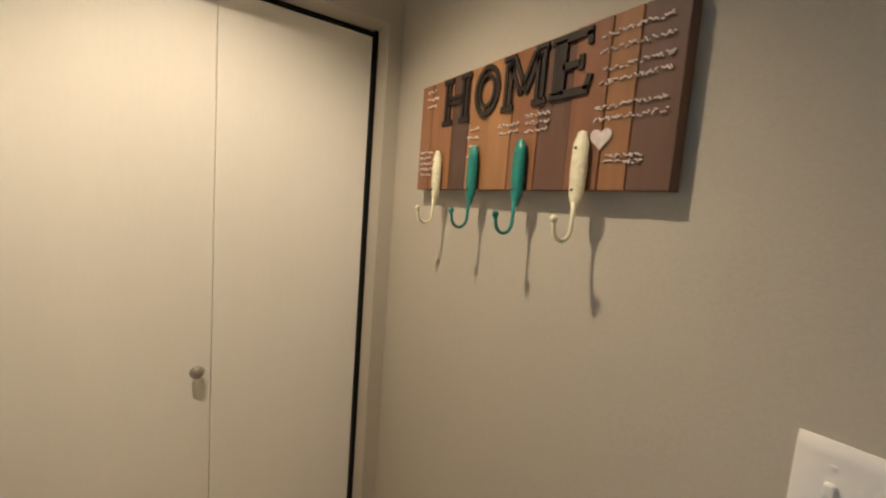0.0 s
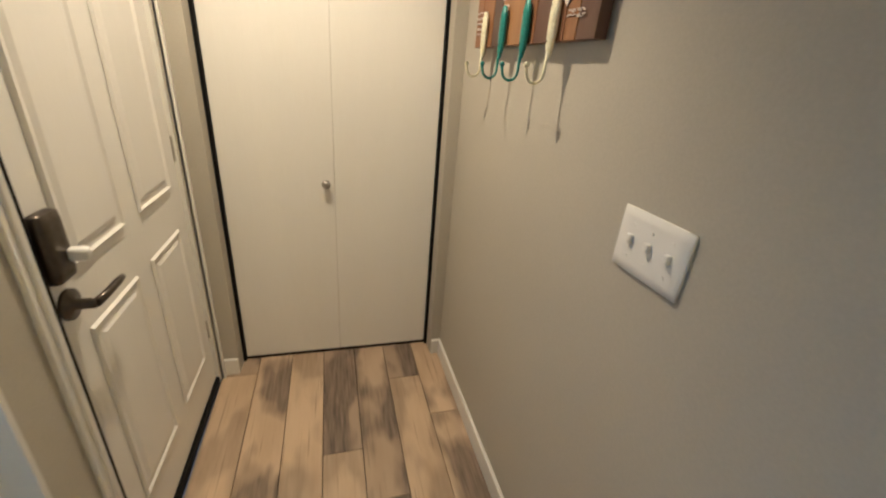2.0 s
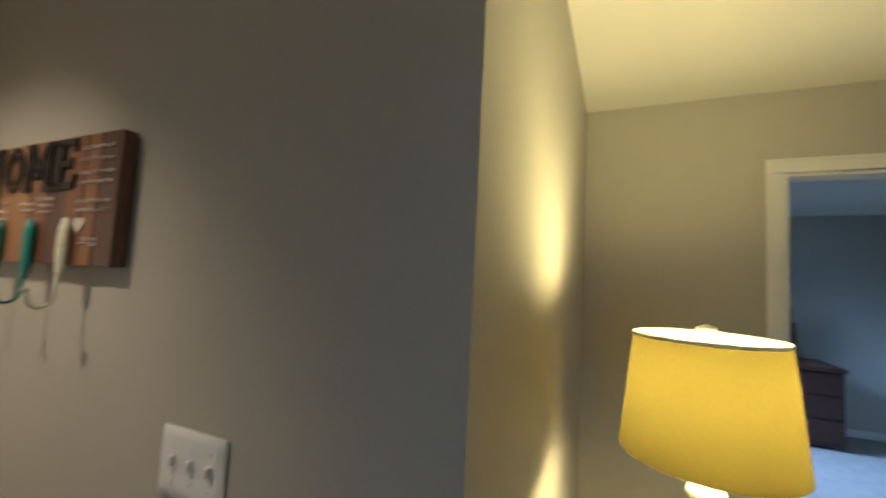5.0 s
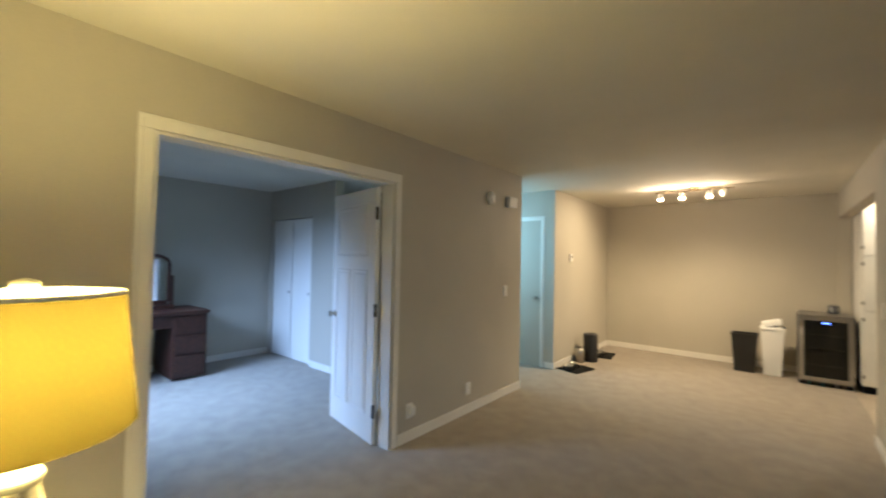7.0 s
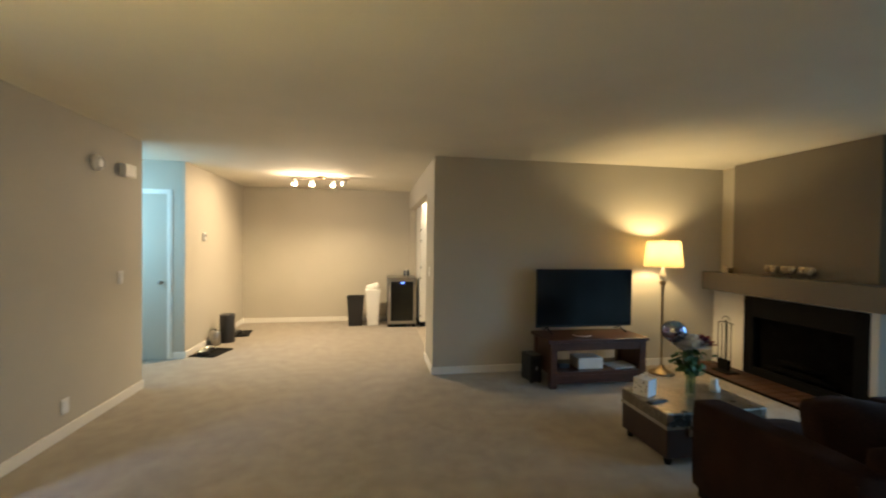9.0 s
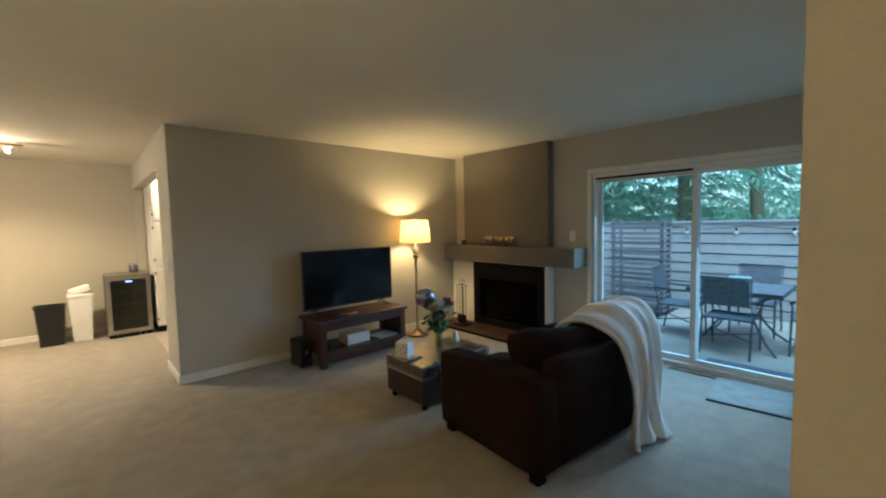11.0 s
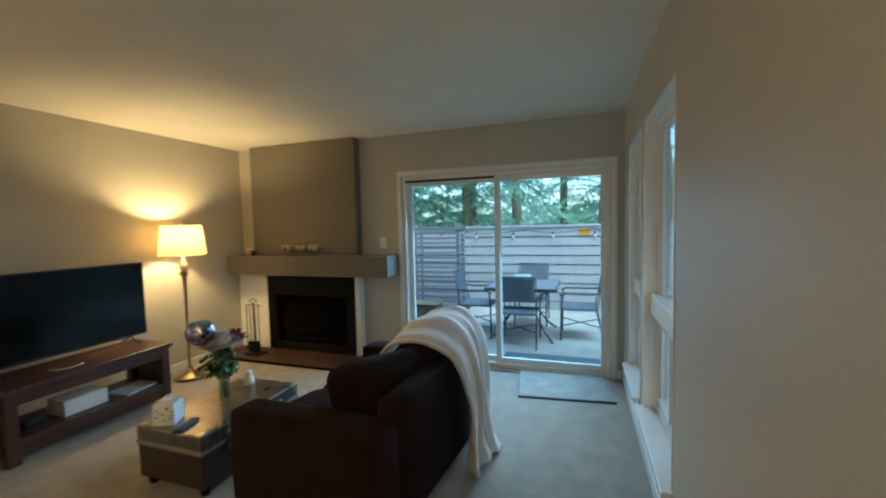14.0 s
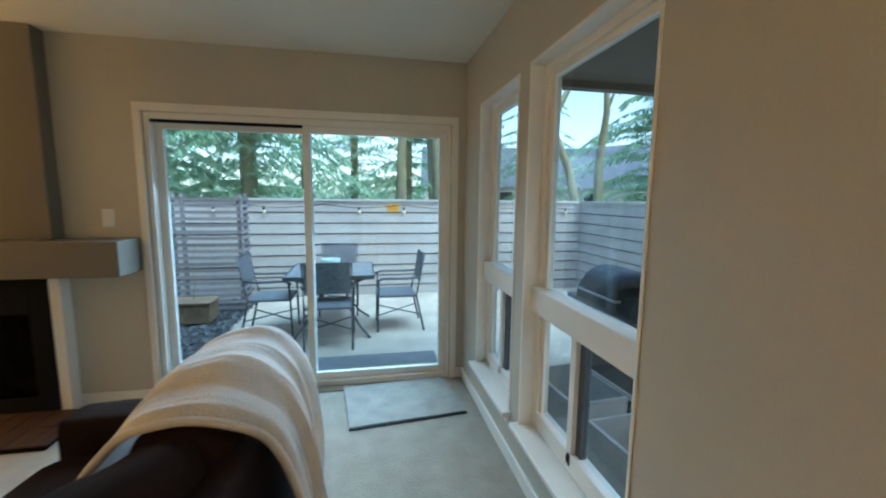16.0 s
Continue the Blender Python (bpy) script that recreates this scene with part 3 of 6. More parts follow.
# plank sign with hooks
sign = thing("plank_sign", 0.335, 1.375, 1.47, 0, "reclaimed wood sign with black HOME letters and chalk writing", "wall sign")
cuts = [-0.355, -0.285, -0.235, -0.165, -0.09, -0.015, 0.06, 0.135, 0.20, 0.255, 0.30, 0.355]
for i, (a, b) in enumerate(zip(cuts, cuts[1:])):
    part("plank", boxes((-0.033 - 0.001 * (i % 3), -0.006, a + 0.0008, b - 0.0008, 0.0, 0.28), bevel=0.0015), CEDAR, sign)
part("back_rail", boxes((-0.006, -0.001, -0.33, 0.33, 0.05, 0.09), (-0.006, -0.001, -0.33, 0.33, 0.19, 0.23)), DARKWOOD, sign)


def stroke(bm, y0, z0, y1, z1, w=0.016, x0=-0.040, x1=-0.0355):
    d = Vector((y1 - y0, z1 - z0)).normalized() * w / 2
    n = Vector((-d.y, d.x))
    pts = [(y0 + n.x, z0 + n.y), (y1 + n.x, z1 + n.y), (y1 - n.x, z1 - n.y), (y0 - n.x, z0 - n.y)]
    lo, hi = [bm.verts.new((x0, *p)) for p in pts], [bm.verts.new((x1, *p)) for p in pts]
    bm.faces.new(lo)
    bm.faces.new(hi[::-1])
    for i in range(4):
        bm.faces.new((lo[i], lo[(i + 1) % 4], hi[(i + 1) % 4], hi[i]))


def slab_letter(letter, y):
    """A slab-serif capital drawn as burnt double strokes; y is its middle, it reads towards smaller y."""
    bm = bmesh.new()
    z0, z1, w = 0.165, 0.272, 0.036
    def s(u0, v0, u1, v1, t=0.011):
        stroke(bm, y - u0, z0 + v0 * (z1 - z0), y - u1, z0 + v1 * (z1 - z0), 1.08 * t)
    if letter == "H":
        for u in (-w, w):
            s(u - 0.008, 0.05, u - 0.008, 0.95, 0.008), s(u + 0.008, 0.05, u + 0.008, 0.95, 0.008)
            s(u - 0.02, 0.03, u + 0.02, 0.03), s(u - 0.02, 0.97, u + 0.02, 0.97)
        s(-w, 0.44, w, 0.44, 0.007), s(-w, 0.57, w, 0.57, 0.007)
    if letter == "M":
        for u in (-w - 0.008, w + 0.008):
            s(u - 0.007, 0.05, u - 0.007, 0.95, 0.008), s(u + 0.008, 0.05, u + 0.008, 0.95, 0.008)
            s(u - 0.018, 0.03, u + 0.018, 0.03), s(u - 0.016, 0.97, u + 0.016, 0.97)
        for o in (-0.009, 0.009):
            s(-w + o, 0.95, o, 0.25, 0.008), s(w + o, 0.95, o, 0.25, 0.008)
    if letter == "E":
        s(-w + 0.004, 0.05, -w + 0.004, 0.95, 0.009), s(-w + 0.022, 0.05, -w + 0.022, 0.95, 0.009), s(-w + 0.013, 0.05, -w + 0.013, 0.95, 0.006)
        for v in (0.05, 0.95):
            s(-w - 0.008, v, w + 0.006, v, 0.013)
        s(-w + 0.02, 0.5, w - 0.012, 0.5, 0.011), s(w, 0.05, w + 0.008, 0.28, 0.010), s(w, 0.95, w + 0.004, 0.75, 0.010), s(w - 0.012, 0.38, w - 0.012, 0.62, 0.009)
    if letter == "O":
        for r, t in ((1.0, 0.010), (0.66, 0.007)):
            for k in range(18):
                a, b = 2 * math.pi * k / 18, 2 * math.pi * (k + 1) / 18
                s(w * 1.05 * r * math.cos(a), 0.5 + 0.48 * r * math.sin(a), w * 1.05 * r * math.cos(b), 0.5 + 0.48 * r * math.sin(b), t)
    return bm


for ch, y in (("H", 0.185), ("O", 0.068), ("M", -0.045), ("E", -0.158)):
    part("letter", slab_letter(ch, y), BURNT, sign, "burnt black slab-serif letter")
rnd = random.Random(4)
for name, y0, y1, zs in (("chalk_writing", -0.34, -0.215, (0.25, 0.225, 0.195, 0.175, 0.135, 0.115)), ("chalk_writing", 0.27, 0.33, (0.26, 0.24, 0.22)),
                         ("chalk_writing", 0.28, 0.345, (0.10, 0.085, 0.07, 0.055, 0.04)), ("chalk_writing", -0.04, 0.03, (0.135, 0.12)),
                         ("chalk_writing", -0.12, -0.055, (0.145, 0.13, 0.115)), ("chalk_writing", 0.085, 0.13, (0.14, 0.12, 0.10, 0.08)),
                         ("chalk_writing", -0.31, -0.24, (0.055, 0.045))):
    bm = bmesh.new()
    for z in zs:
        y = y1 - rnd.uniform(0, 0.01)
        while y > y0 + 0.008:
            d = rnd.uniform(0.006, 0.022)
            e = max(y0, y - d)
            k = y
            while k > e:
                j = max(e, k - 0.004)
                stroke(bm, k, z + rnd.uniform(-0.004, 0.004), j, z + rnd.uniform(-0.004, 0.004), 0.0021, -0.0375, -0.0352)
                k = j - 0.0005
            y = e - 0.004
    part(name, bm, CHALK, sign, "faded white chalk handwriting")["kind"] = "stuff"
bm = bmesh.new()
heart = [(0.02 * (16 * math.sin(t) ** 3) / 16, 0.02 * (13 * math.cos(t) - 5 * math.cos(2 * t) - 2 * math.cos(3 * t) - math.cos(4 * t)) / 16)
         for t in [2 * math.pi * k / 28 for k in range(28)]]
lo, hi = [bm.verts.new((-0.0375, -0.235 + u, 0.085 + v)) for u, v in heart], [bm.verts.new((-0.0352, -0.235 + u, 0.085 + v)) for u, v in heart]
bm.faces.new(lo), bm.faces.new(hi)
part("chalk_heart", bm, CHALK, sign, "smudged chalk heart")
for y, mat, lab in ((0.24, CREAM, "distressed cream metal coat hook"), (0.09, TEAL, "teal painted metal coat hook"),
                    (-0.06, TEAL, "teal painted metal coat hook"), (-0.205, CREAM, "distressed cream metal coat hook")):
    hk = thing("coat_hook", 0.298, 1.375 + y, 1.47, 0, lab + " fixed on the plank sign", "coat hook", "hooks on the plank sign")
    bm = bmesh.new()
    prof = [(0.0, 0.100), (0.008, 0.097), (0.015, 0.075), (0.0165, 0.03), (0.014, -0.01), (0.007, -0.032), (0.0, -0.038)]
    lathe(prof, 14, bm=bm)
    for v in bm.verts:
        v.co.x = v.co.x * 0.6 - 0.008
        v.co += Vector((noise.noise(v.co * 90), noise.noise(v.co * 95), 0)) * 0.0015
    part("back_plate", bm, mat, hk, smooth=True)
    curve = [(-0.010, 0, -0.02), (-0.012, 0, -0.055)]
    curve += [(-0.034 + 0.022 * math.cos(a), 0, -0.065 - 0.024 * math.sin(a)) for a in [math.pi * k / 8 for k in range(9)]]
    curve += [(-0.058, 0, -0.055)]
    part("hook", tube(curve, [0.0045] + [0.0036] * (len(curve) - 2) + [0.0045]), mat, hk)
    part("tip", lathe([(0.0, -0.007), (0.005, -0.005), (0.007, 0), (0.005, 0.005), (0, 0.007)], 10, -0.058, 0, bmesh.new()), mat, hk).matrix_local = pose(0, 0, -0.052)
    for z in (0.07, 0.0):
        part("screw", lathe([(0, 0), (0.003, 0), (0.002, 0.002), (0, 0.002)], 8), BRONZE, hk).matrix_local = pose(-0.0155, 0.004, z, 0, -90, 0)

plate = thing("light_switch", 0.335, 0.768, 1.137, 0, "white triple toggle switch plate on the wall", "light switch")
part("plate", soft(-0.007, 0.0, -0.081, 0.081, -0.059, 0.059, 0.003), WHITEP, plate)
for y in (-0.046, 0.0, 0.046):
    part("toggle", boxes((-0.016, -0.006, y - 0.005, y + 0.005, -0.004, 0.012), bevel=0.002), WHITEP, plate)
    for z in (-0.03, 0.03):
        part("screw", boxes((-0.0085, -0.006, y - 0.002, y + 0.002, z - 0.002, z + 0.002)), WHITEP, plate)
fix = thing("ceiling_light", -0.40, 1.40, 2.44, 0, "flush ceiling light over the entry", "ceiling light")
part("canopy", lathe([(0.0, 0.0), (0.085, 0.0), (0.085, -0.02), (0.06, -0.03), (0.0, -0.03)], 24), NICKEL, fix)

# ---- lamps ----
lampt = thing("table_lamp", LX, LY, 0.6, 0, "table lamp with glowing yellow drum shade on tripod base", "table lamp")
part("lining", lathe([(0.187, 0.500), (0.157, 0.772)], 48, caps=False), SHADE_IN, lampt, "white shade lining", True)
part("shade", lathe([(0.190, 0.497), (0.160, 0.775)], 48, caps=False), SHADE_Y, lampt, "glowing yellow fabric shade", True)
part("rim", lathe([(0.161, 0.768), (0.163, 0.772), (0.161, 0.777), (0.158, 0.772), (0.161, 0.768)], 48), CREAM, lampt)
part("finial", lathe([(0.0, 0.772), (0.012, 0.772), (0.022, 0.788), (0.022, 0.797), (0.0, 0.805)], 16), CREAM, lampt)
part("spider", boxes((-0.158, 0.158, -0.002, 0.002, 0.768, 0.772), (-0.002, 0.002, -0.158, 0.158, 0.768, 0.772)), NICKEL, lampt)
part("neck", lathe([(0.0, 0.395), (0.034, 0.395), (0.042, 0.41), (0.038, 0.42), (0.012, 0.425), (0.010, 0.56), (0.0, 0.56)], 24), CREAM, lampt, "cream turned cap")
for k in range(3):
    a = 2 * math.pi * k / 3 + 0.5
    part("leg", tube([(0.02 * math.cos(a), 0.02 * math.sin(a), 0.39), (0.10 * math.cos(a), 0.10 * math.sin(a), 0.0)], [0.015, 0.011], 10), CREAM, lampt)
part("bulb", lathe([(0.0, 0.56), (0.013, 0.56), (0.03, 0.61), (0.028, 0.635), (0.0, 0.655)], 16), BULB, lampt).visible_shadow = False
side = thing("side_table", LX + 0.12, LY, 0, 0, "black side table under the lamp", "side table")
part("tabletop", boxes((-0.30, 0.42, -0.26, 0.30, 0.57, 0.60), bevel=0.005), BLACK, side)
for x in (-0.27, 0.38):
    for y in (-0.23, 0.26):
        part("leg", boxes((x - 0.02, x + 0.02, y - 0.02, y + 0.02, 0, 0.57), bevel=0.003), BLACK, side)

flamp = thing("floor_lamp", -3.42, -3.90, 0, 0, "brass floor lamp with lit cream drum shade", "floor lamp")
part("base", lathe([(0.0, 0.0), (0.135, 0.0), (0.14, 0.01), (0.12, 0.03), (0.06, 0.05), (0.035, 0.075), (0.02, 0.10), (0.0, 0.10)], 32), BRASS, flamp)
part("pole", lathe([(0.0, 0.09), (0.018, 0.09), (0.012, 0.13), (0.013, 0.55), (0.017, 0.95), (0.022, 1.03), (0.0, 1.03)], 20), BRASS, flamp)
part("collar", lathe([(0.0, 1.02), (0.026, 1.02), (0.040, 1.055), (0.040, 1.065), (0.018, 1.075), (0.0, 1.075)], 24), BRASS, flamp)
part("knop", lathe([(0.0, 1.075), (0.018, 1.075), (0.040, 1.105), (0.036, 1.14), (0.014, 1.19), (0.011, 1.27), (0.0, 1.27)], 24), SOFTW, flamp, "pale mercury glass knop")
part("shade", lathe([(0.205, 1.235), (0.172, 1.525)], 44, caps=False), SHADE_W, flamp, "glowing cream fabric shade", True)
part("bulb", lathe([(0.0, 1.27), (0.013, 1.27), (0.014, 1.35), (0.03, 1.41), (0.028, 1.435), (0.0, 1.46)], 16), BULB, flamp).visible_shadow = False
part("finial", lathe([(0.0, 1.525), (0.008, 1.525), (0.012, 1.54), (0.0, 1.56)], 12), BRASS, flamp)
part("spider", boxes((-0.171, 0.171, -0.002, 0.002, 1.52, 1.524), (-0.002, 0.002, -0.171, 0.171, 1.52, 1.524)), BRASS, flamp)

# ---- television wall ----
stand = thing("tv_stand", -2.45, -3.81, 0, 0, "cherry-stained wooden television stand with open shelf", "tv stand")
part("top", boxes((-0.565, 0.565, -0.24, 0.24, 0.465, 0.50), bevel=0.006), DARKWOOD, stand)
part("apron", boxes((-0.50, 0.50, 0.205, 0.225, 0.385, 0.465), (-0.50, 0.50, -0.225, -0.205, 0.385, 0.465)), DARKWOOD, stand)
part("shelf", boxes((-0.50, 0.50, -0.22, 0.22, 0.13, 0.165), bevel=0.003), DARKWOOD, stand)
part("plinth", boxes((-0.50, 0.50, 0.20, 0.22, 0.045, 0.13)), DARKWOOD, stand)
for x in (-0.535, 0.465):
    for y in (-0.23, 0.16):
        part("leg", boxes((x, x + 0.07, y, y + 0.07, 0, 0.465), bevel=0.004), DARKWOOD, stand)
for x in (-0.52, 0.50):
    part("side_panel", boxes((x, x + 0.02, -0.16, 0.16, 0.13, 0.465)), DARKWOOD, stand)
tv = thing("television", -2.48, -3.95, 0.50, 0, "large flat black television, switched off, on the stand", "television")
part("screen", boxes((-0.565, 0.565, 0.012, 0.018, 0.075, 0.69)), SCREEN, tv, "glossy black screen")
part("bezel", boxes((-0.575, 0.575, -0.03, 0.012, 0.052, 0.70), bevel=0.006), PLASTIC, tv)
part("housing", boxes((-0.40, 0.40, -0.07, -0.03, 0.12, 0.52), bevel=0.02), PLASTIC, tv)
for x in (-0.44, 0.44):
    part("foot", tube([(x, 0.0, 0.06), (x, 0.02, 0.03), (x, 0.12, 0.006)], 0.008), PLASTIC, tv)
    part("foot", tube([(x, -0.02, 0.06), (x, -0.04, 0.03), (x, -0.12, 0.006)], 0.008), PLASTIC, tv)
sub = thing("subwoofer", -1.83, -3.88, 0, 6, "black subwoofer speaker on the carpet beside the stand", "speaker")
part("cabinet", boxes((-0.068, 0.068, -0.11, 0.11, 0.012, 0.295), bevel=0.010), PLASTIC, sub)
part("badge", boxes((-0.012, 0.012, 0.111, 0.113, 0.14, 0.18)), STEEL, sub)
for x in (-0.05, 0.05):
    for y in (-0.09, 0.09):
        part("foot", lathe([(0, 0), (0.012, 0), (0.012, 0.013), (0, 0.013)], 8, x, y), BLACK, sub)
con = thing("game_console", -2.40, -3.76, 0.165, 0, "white boxy console on the stand's shelf", "console")
part("body", boxes((-0.14, 0.14, -0.10, 0.10, 0.0, 0.115), bevel=0.006), WHITEP, con)
mag = thing("magazine", -2.78, -3.74, 0.165, 8, "open magazine lying on the stand's shelf", "magazine")
part("pages", boxes((-0.14, 0.0, -0.11, 0.11, 0.0, 0.012), (0.0, 0.14, -0.11, 0.11, 0.0, 0.009), bevel=0.002), PAPER, mag)
rec = thing("media_player", -2.13, -3.80, 0.165, 0, "small black media player on the shelf", "media player")
part("body", boxes((-0.06, 0.06, -0.08, 0.08, 0, 0.05), bevel=0.006), PLASTIC, rec)
cab = thing("cable", -2.35, -3.72, 0.50, 0, "thin pale cable lying on the stand", "cable")
part("cord", tube([(-0.08, 0.0, 0.004), (-0.03, 0.03, 0.004), (0.03, 0.035, 0.004), (0.08, 0.0, 0.004), (0.10, -0.06, 0.004)], 0.004, 6), PAPER, cab)

# ---- fireplace ----
fire = thing("fireplace", -4.477, -3.16, 0, 0, "built-in fireplace with black surround and taupe chimney breast", "fireplace")
part("chimney_breast", boxes((0.0, 0.115, -0.76, 0.66, 1.16, 2.437), bevel=0.003), TAUPE, fire, "dark taupe painted chimney breast")
part("mantel", boxes((0.0, 0.275, -1.035, 1.10, 0.94, 1.16), bevel=0.006), TAUPE, fire, "thick taupe painted mantel beam")
part("facing", boxes((0.0, 0.10, -1.035, -0.60, 0.0, 0.94), (0.0, 0.10, 0.60, 0.66, 0.0, 0.94), (0.0, 0.10, -0.60, 0.60, 0.91, 0.94)), TRIM, fire, "white painted facing")
for row in ((-0.598, -0.50, 0.03, 0.908), (0.50, 0.598, 0.03, 0.908), (-0.499, 0.499, 0.70, 0.908), (-0.499, 0.499, 0.03, 0.10)):
    part("surround_panel", boxes((0.0, 0.112, *row), bevel=0.003), BLACK, fire, "black metal surround panel")
# Flat dark panel in place of a deep shaded recess.
part("firebox", boxes((0.0, 0.02, -0.50, 0.50, 0.10, 0.70)), RECESS_BLACK, fire)
part("screen_frame", boxes((0.085, 0.105, -0.50, -0.48, 0.10, 0.70), (0.085, 0.105, 0.48, 0.50, 0.10, 0.70), (0.085, 0.105, -0.48, 0.48, 0.68, 0.70),
                           (0.085, 0.108, -0.48, 0.48, 0.10, 0.125)), BLACK, fire)
for y, z in ((-0.14, 0.15), (0.12, 0.16), (-0.02, 0.24)):
    part("log", tube([(0.055, y - 0.22, z), (0.05, y, z + 0.012), (0.06, y + 0.22, z - 0.01)], [0.028, 0.032, 0.026], 9), RECESS_BLACK, fire)
for y in (-0.3, -0.15, 0.0, 0.15, 0.3):
    part("grate_bar", boxes((0.025, 0.09, y - 0.006, y + 0.006, 0.105, 0.12)), BLACK, fire)
can = thing("pillar_candle", -4.30, -3.95, 1.16, 0, "short cream candle on the mantel", "candle")
part("wax", lathe([(0, 0), (0.034, 0), (0.035, 0.06), (0.030, 0.085), (0.006, 0.08), (0, 0.078)], 20), SOFTW, can)
part("wick", tube([(0, 0, 0.078), (0.002, 0, 0.09)], 0.0015, 5), BLACK, can)
can2 = thing("candle_holder", -4.29, -3.87, 1.16, 0, "small dark candle holder on the mantel", "candle holder")
part("cup", lathe([(0, 0), (0.03, 0), (0.026, 0.03), (0.034, 0.06), (0, 0.06)], 16), BRONZE, can2)
cent = thing("votive_stand", -4.30, -3.20, 1.16, 0, "scrolled metal stand holding a row of glass votive cups", "candle stand")
part("rail", tube([(0, -0.24, 0.045), (0.02, -0.12, 0.05), (0, 0, 0.045), (0.02, 0.12, 0.05), (0, 0.24, 0.045)], 0.006), BRONZE, cent)
for k in range(6):
    y = -0.22 + 0.088 * k
    part("votive_cup", lathe([(0, 0.045), (0.022, 0.048), (0.040, 0.075), (0.043, 0.098), (0.036, 0.122), (0.029, 0.122), (0.033, 0.095), (0.018, 0.065), (0, 0.06)], 16, 0.03 * (k % 2), y), MERCURY, cent, "amber mercury glass cup")
for y in (-0.18, 0.0, 0.18):
    part("foot", tube([(0.05, y - 0.06, 0.005), (0.03, y - 0.03, 0.03), (0, y, 0.046), (0.03, y + 0.03, 0.03), (0.05, y + 0.06, 0.005)], 0.005), BRONZE, cent)
tools = thing("fireplace_tools", -4.13, -3.76, 0.032, 0, "black wrought-iron fireplace tool set standing on the hearth", "fireplace tools")
part("base", boxes((-0.08, 0.08, -0.11, 0.11, 0, 0.015), bevel=0.004), BLACK, tools)
part("post", tube([(0, 0, 0.01), (0, 0, 0.60)], 0.007), BLACK, tools)
part("crossbar", tube([(0, -0.10, 0.56), (0, 0, 0.58), (0, 0.10, 0.56)], 0.006), BLACK, tools)
part("arch_handle", tube([(0, 0.05 * math.cos(a), 0.60 + 0.04 * math.sin(a)) for a in [math.pi * k / 8 for k in range(9)]], 0.005), BLACK, tools)
for y, end in ((-0.08, 0), (-0.03, 1), (0.04, 2), (0.09, 0)):
    part("tool", tube([(0.02, y, 0.56), (0.02, y, 0.14 if end else 0.06)], 0.005), BLACK, tools)
    if end:
        part("brush" if end == 2 else "shovel", boxes((0.0, 0.04, y - 0.035, y + 0.035, 0.03, 0.15), bevel=0.01), BLACK, tools)
register = thing("floor_register", -4.425, -0.95, 0.0, 0, "brown wooden floor register by the patio door", "floor register")
part("frame", boxes((-0.045, 0.045, -0.20, 0.20, 0.0, 0.008), bevel=0.002), CRATE, register)
for k in range(7):
    part("slat", boxes((-0.03, 0.03, -0.17 + 0.05 * k, -0.14 + 0.05 * k, 0.008, 0.011)), CRATE, register)
psw = thing("light_switch", -4.477, -2.24, 1.29, 0, "white single switch plate beside the patio door", "light switch")
part("plate", soft(0, 0.007, -0.038, 0.038, -0.06, 0.06, 0.003), WHITEP, psw)
part("toggle", boxes((0.006, 0.015, -0.005, 0.005, -0.004, 0.012), bevel=0.002), WHITEP, psw)

# ---- sofa ----
SX, SY, ST = -1.93, -0.975, 174.5
sofa = thing("sofa", SX, SY, 0, ST, "dark brown plush loveseat with loose back cushions", "sofa")


def bolster(w, d, h, seed):
    """A loose stuffed cushion about its middle: pillowed faces, pinched edges, soft dents."""
    bm = soft(-w / 2, w / 2, -d / 2, d / 2, -h / 2, h / 2, 0.075)
    bmesh.ops.subdivide_edges(bm, edges=bm.edges[:], cuts=1, use_grid_fill=True)
    for v in bm.verts:
        u, z = v.co.x / (w / 2), v.co.z / (h / 2)
        v.co.y *= 1 + 0.32 * max(0, 1 - u * u) * max(0, 1 - z * z)
        o = Vector((seed, 0, 0))
        v.co += 0.016 * Vector((noise.noise(v.co * 5 + o), noise.noise(v.co * 6 + 2 * o), noise.noise(v.co * 5 + 3 * o)))
        v.co.z -= 0.02 * max(0, noise.noise(Vector((v.co.x * 9, v.co.y * 5, seed)))) * (1 if z > 0.5 else 0)
    for f in bm.faces:
        f.smooth = True
    return bm


part("back", soft(0.17, 1.17, 0.0, 0.13, 0.05, 0.675, 0.03), SOFA, sofa)
part("base", soft(0.08, 1.26, 0.06, 0.80, 0.05, 0.30, 0.03), SOFA, sofa)
for x in (0.0, 1.13):
    bm = soft(x, x + 0.195, 0.005, 0.91, 0.045, 0.60, 0.035)
    for v in bm.verts:
        if v.co.z > 0.4:
            v.co.z -= 0.035 * max(0.0, (v.co.y - 0.2) / 0.7) * (v.co.z - 0.4) / 0.2
    part("arm", bm, SOFA, sofa)
    welt = x + (0.012 if x < 0.5 else 0.183)
    part("piping", tube([(welt, 0.008, 0.07), (welt, 0.004, 0.30), (welt, 0.008, 0.575)], 0.006, 6), SOFA, sofa)
for x in (0.195, 0.665):
    part("seat_cushion", soft(x, x + 0.465, 0.16, 0.90, 0.29, 0.45, 0.05, None, 0.02), SOFA, sofa)
part("back_cushion", bolster(0.54, 0.23, 0.36, 2.0), SOFA, sofa, "slumped plush back cushion").matrix_local = pose(0.46, 0.285, 0.590, -13, 0, -21)
part("back_cushion", bolster(0.52, 0.24, 0.38, 7.0), SOFA, sofa).matrix_local = pose(0.90, 0.215, 0.590, -9, 0, 3)
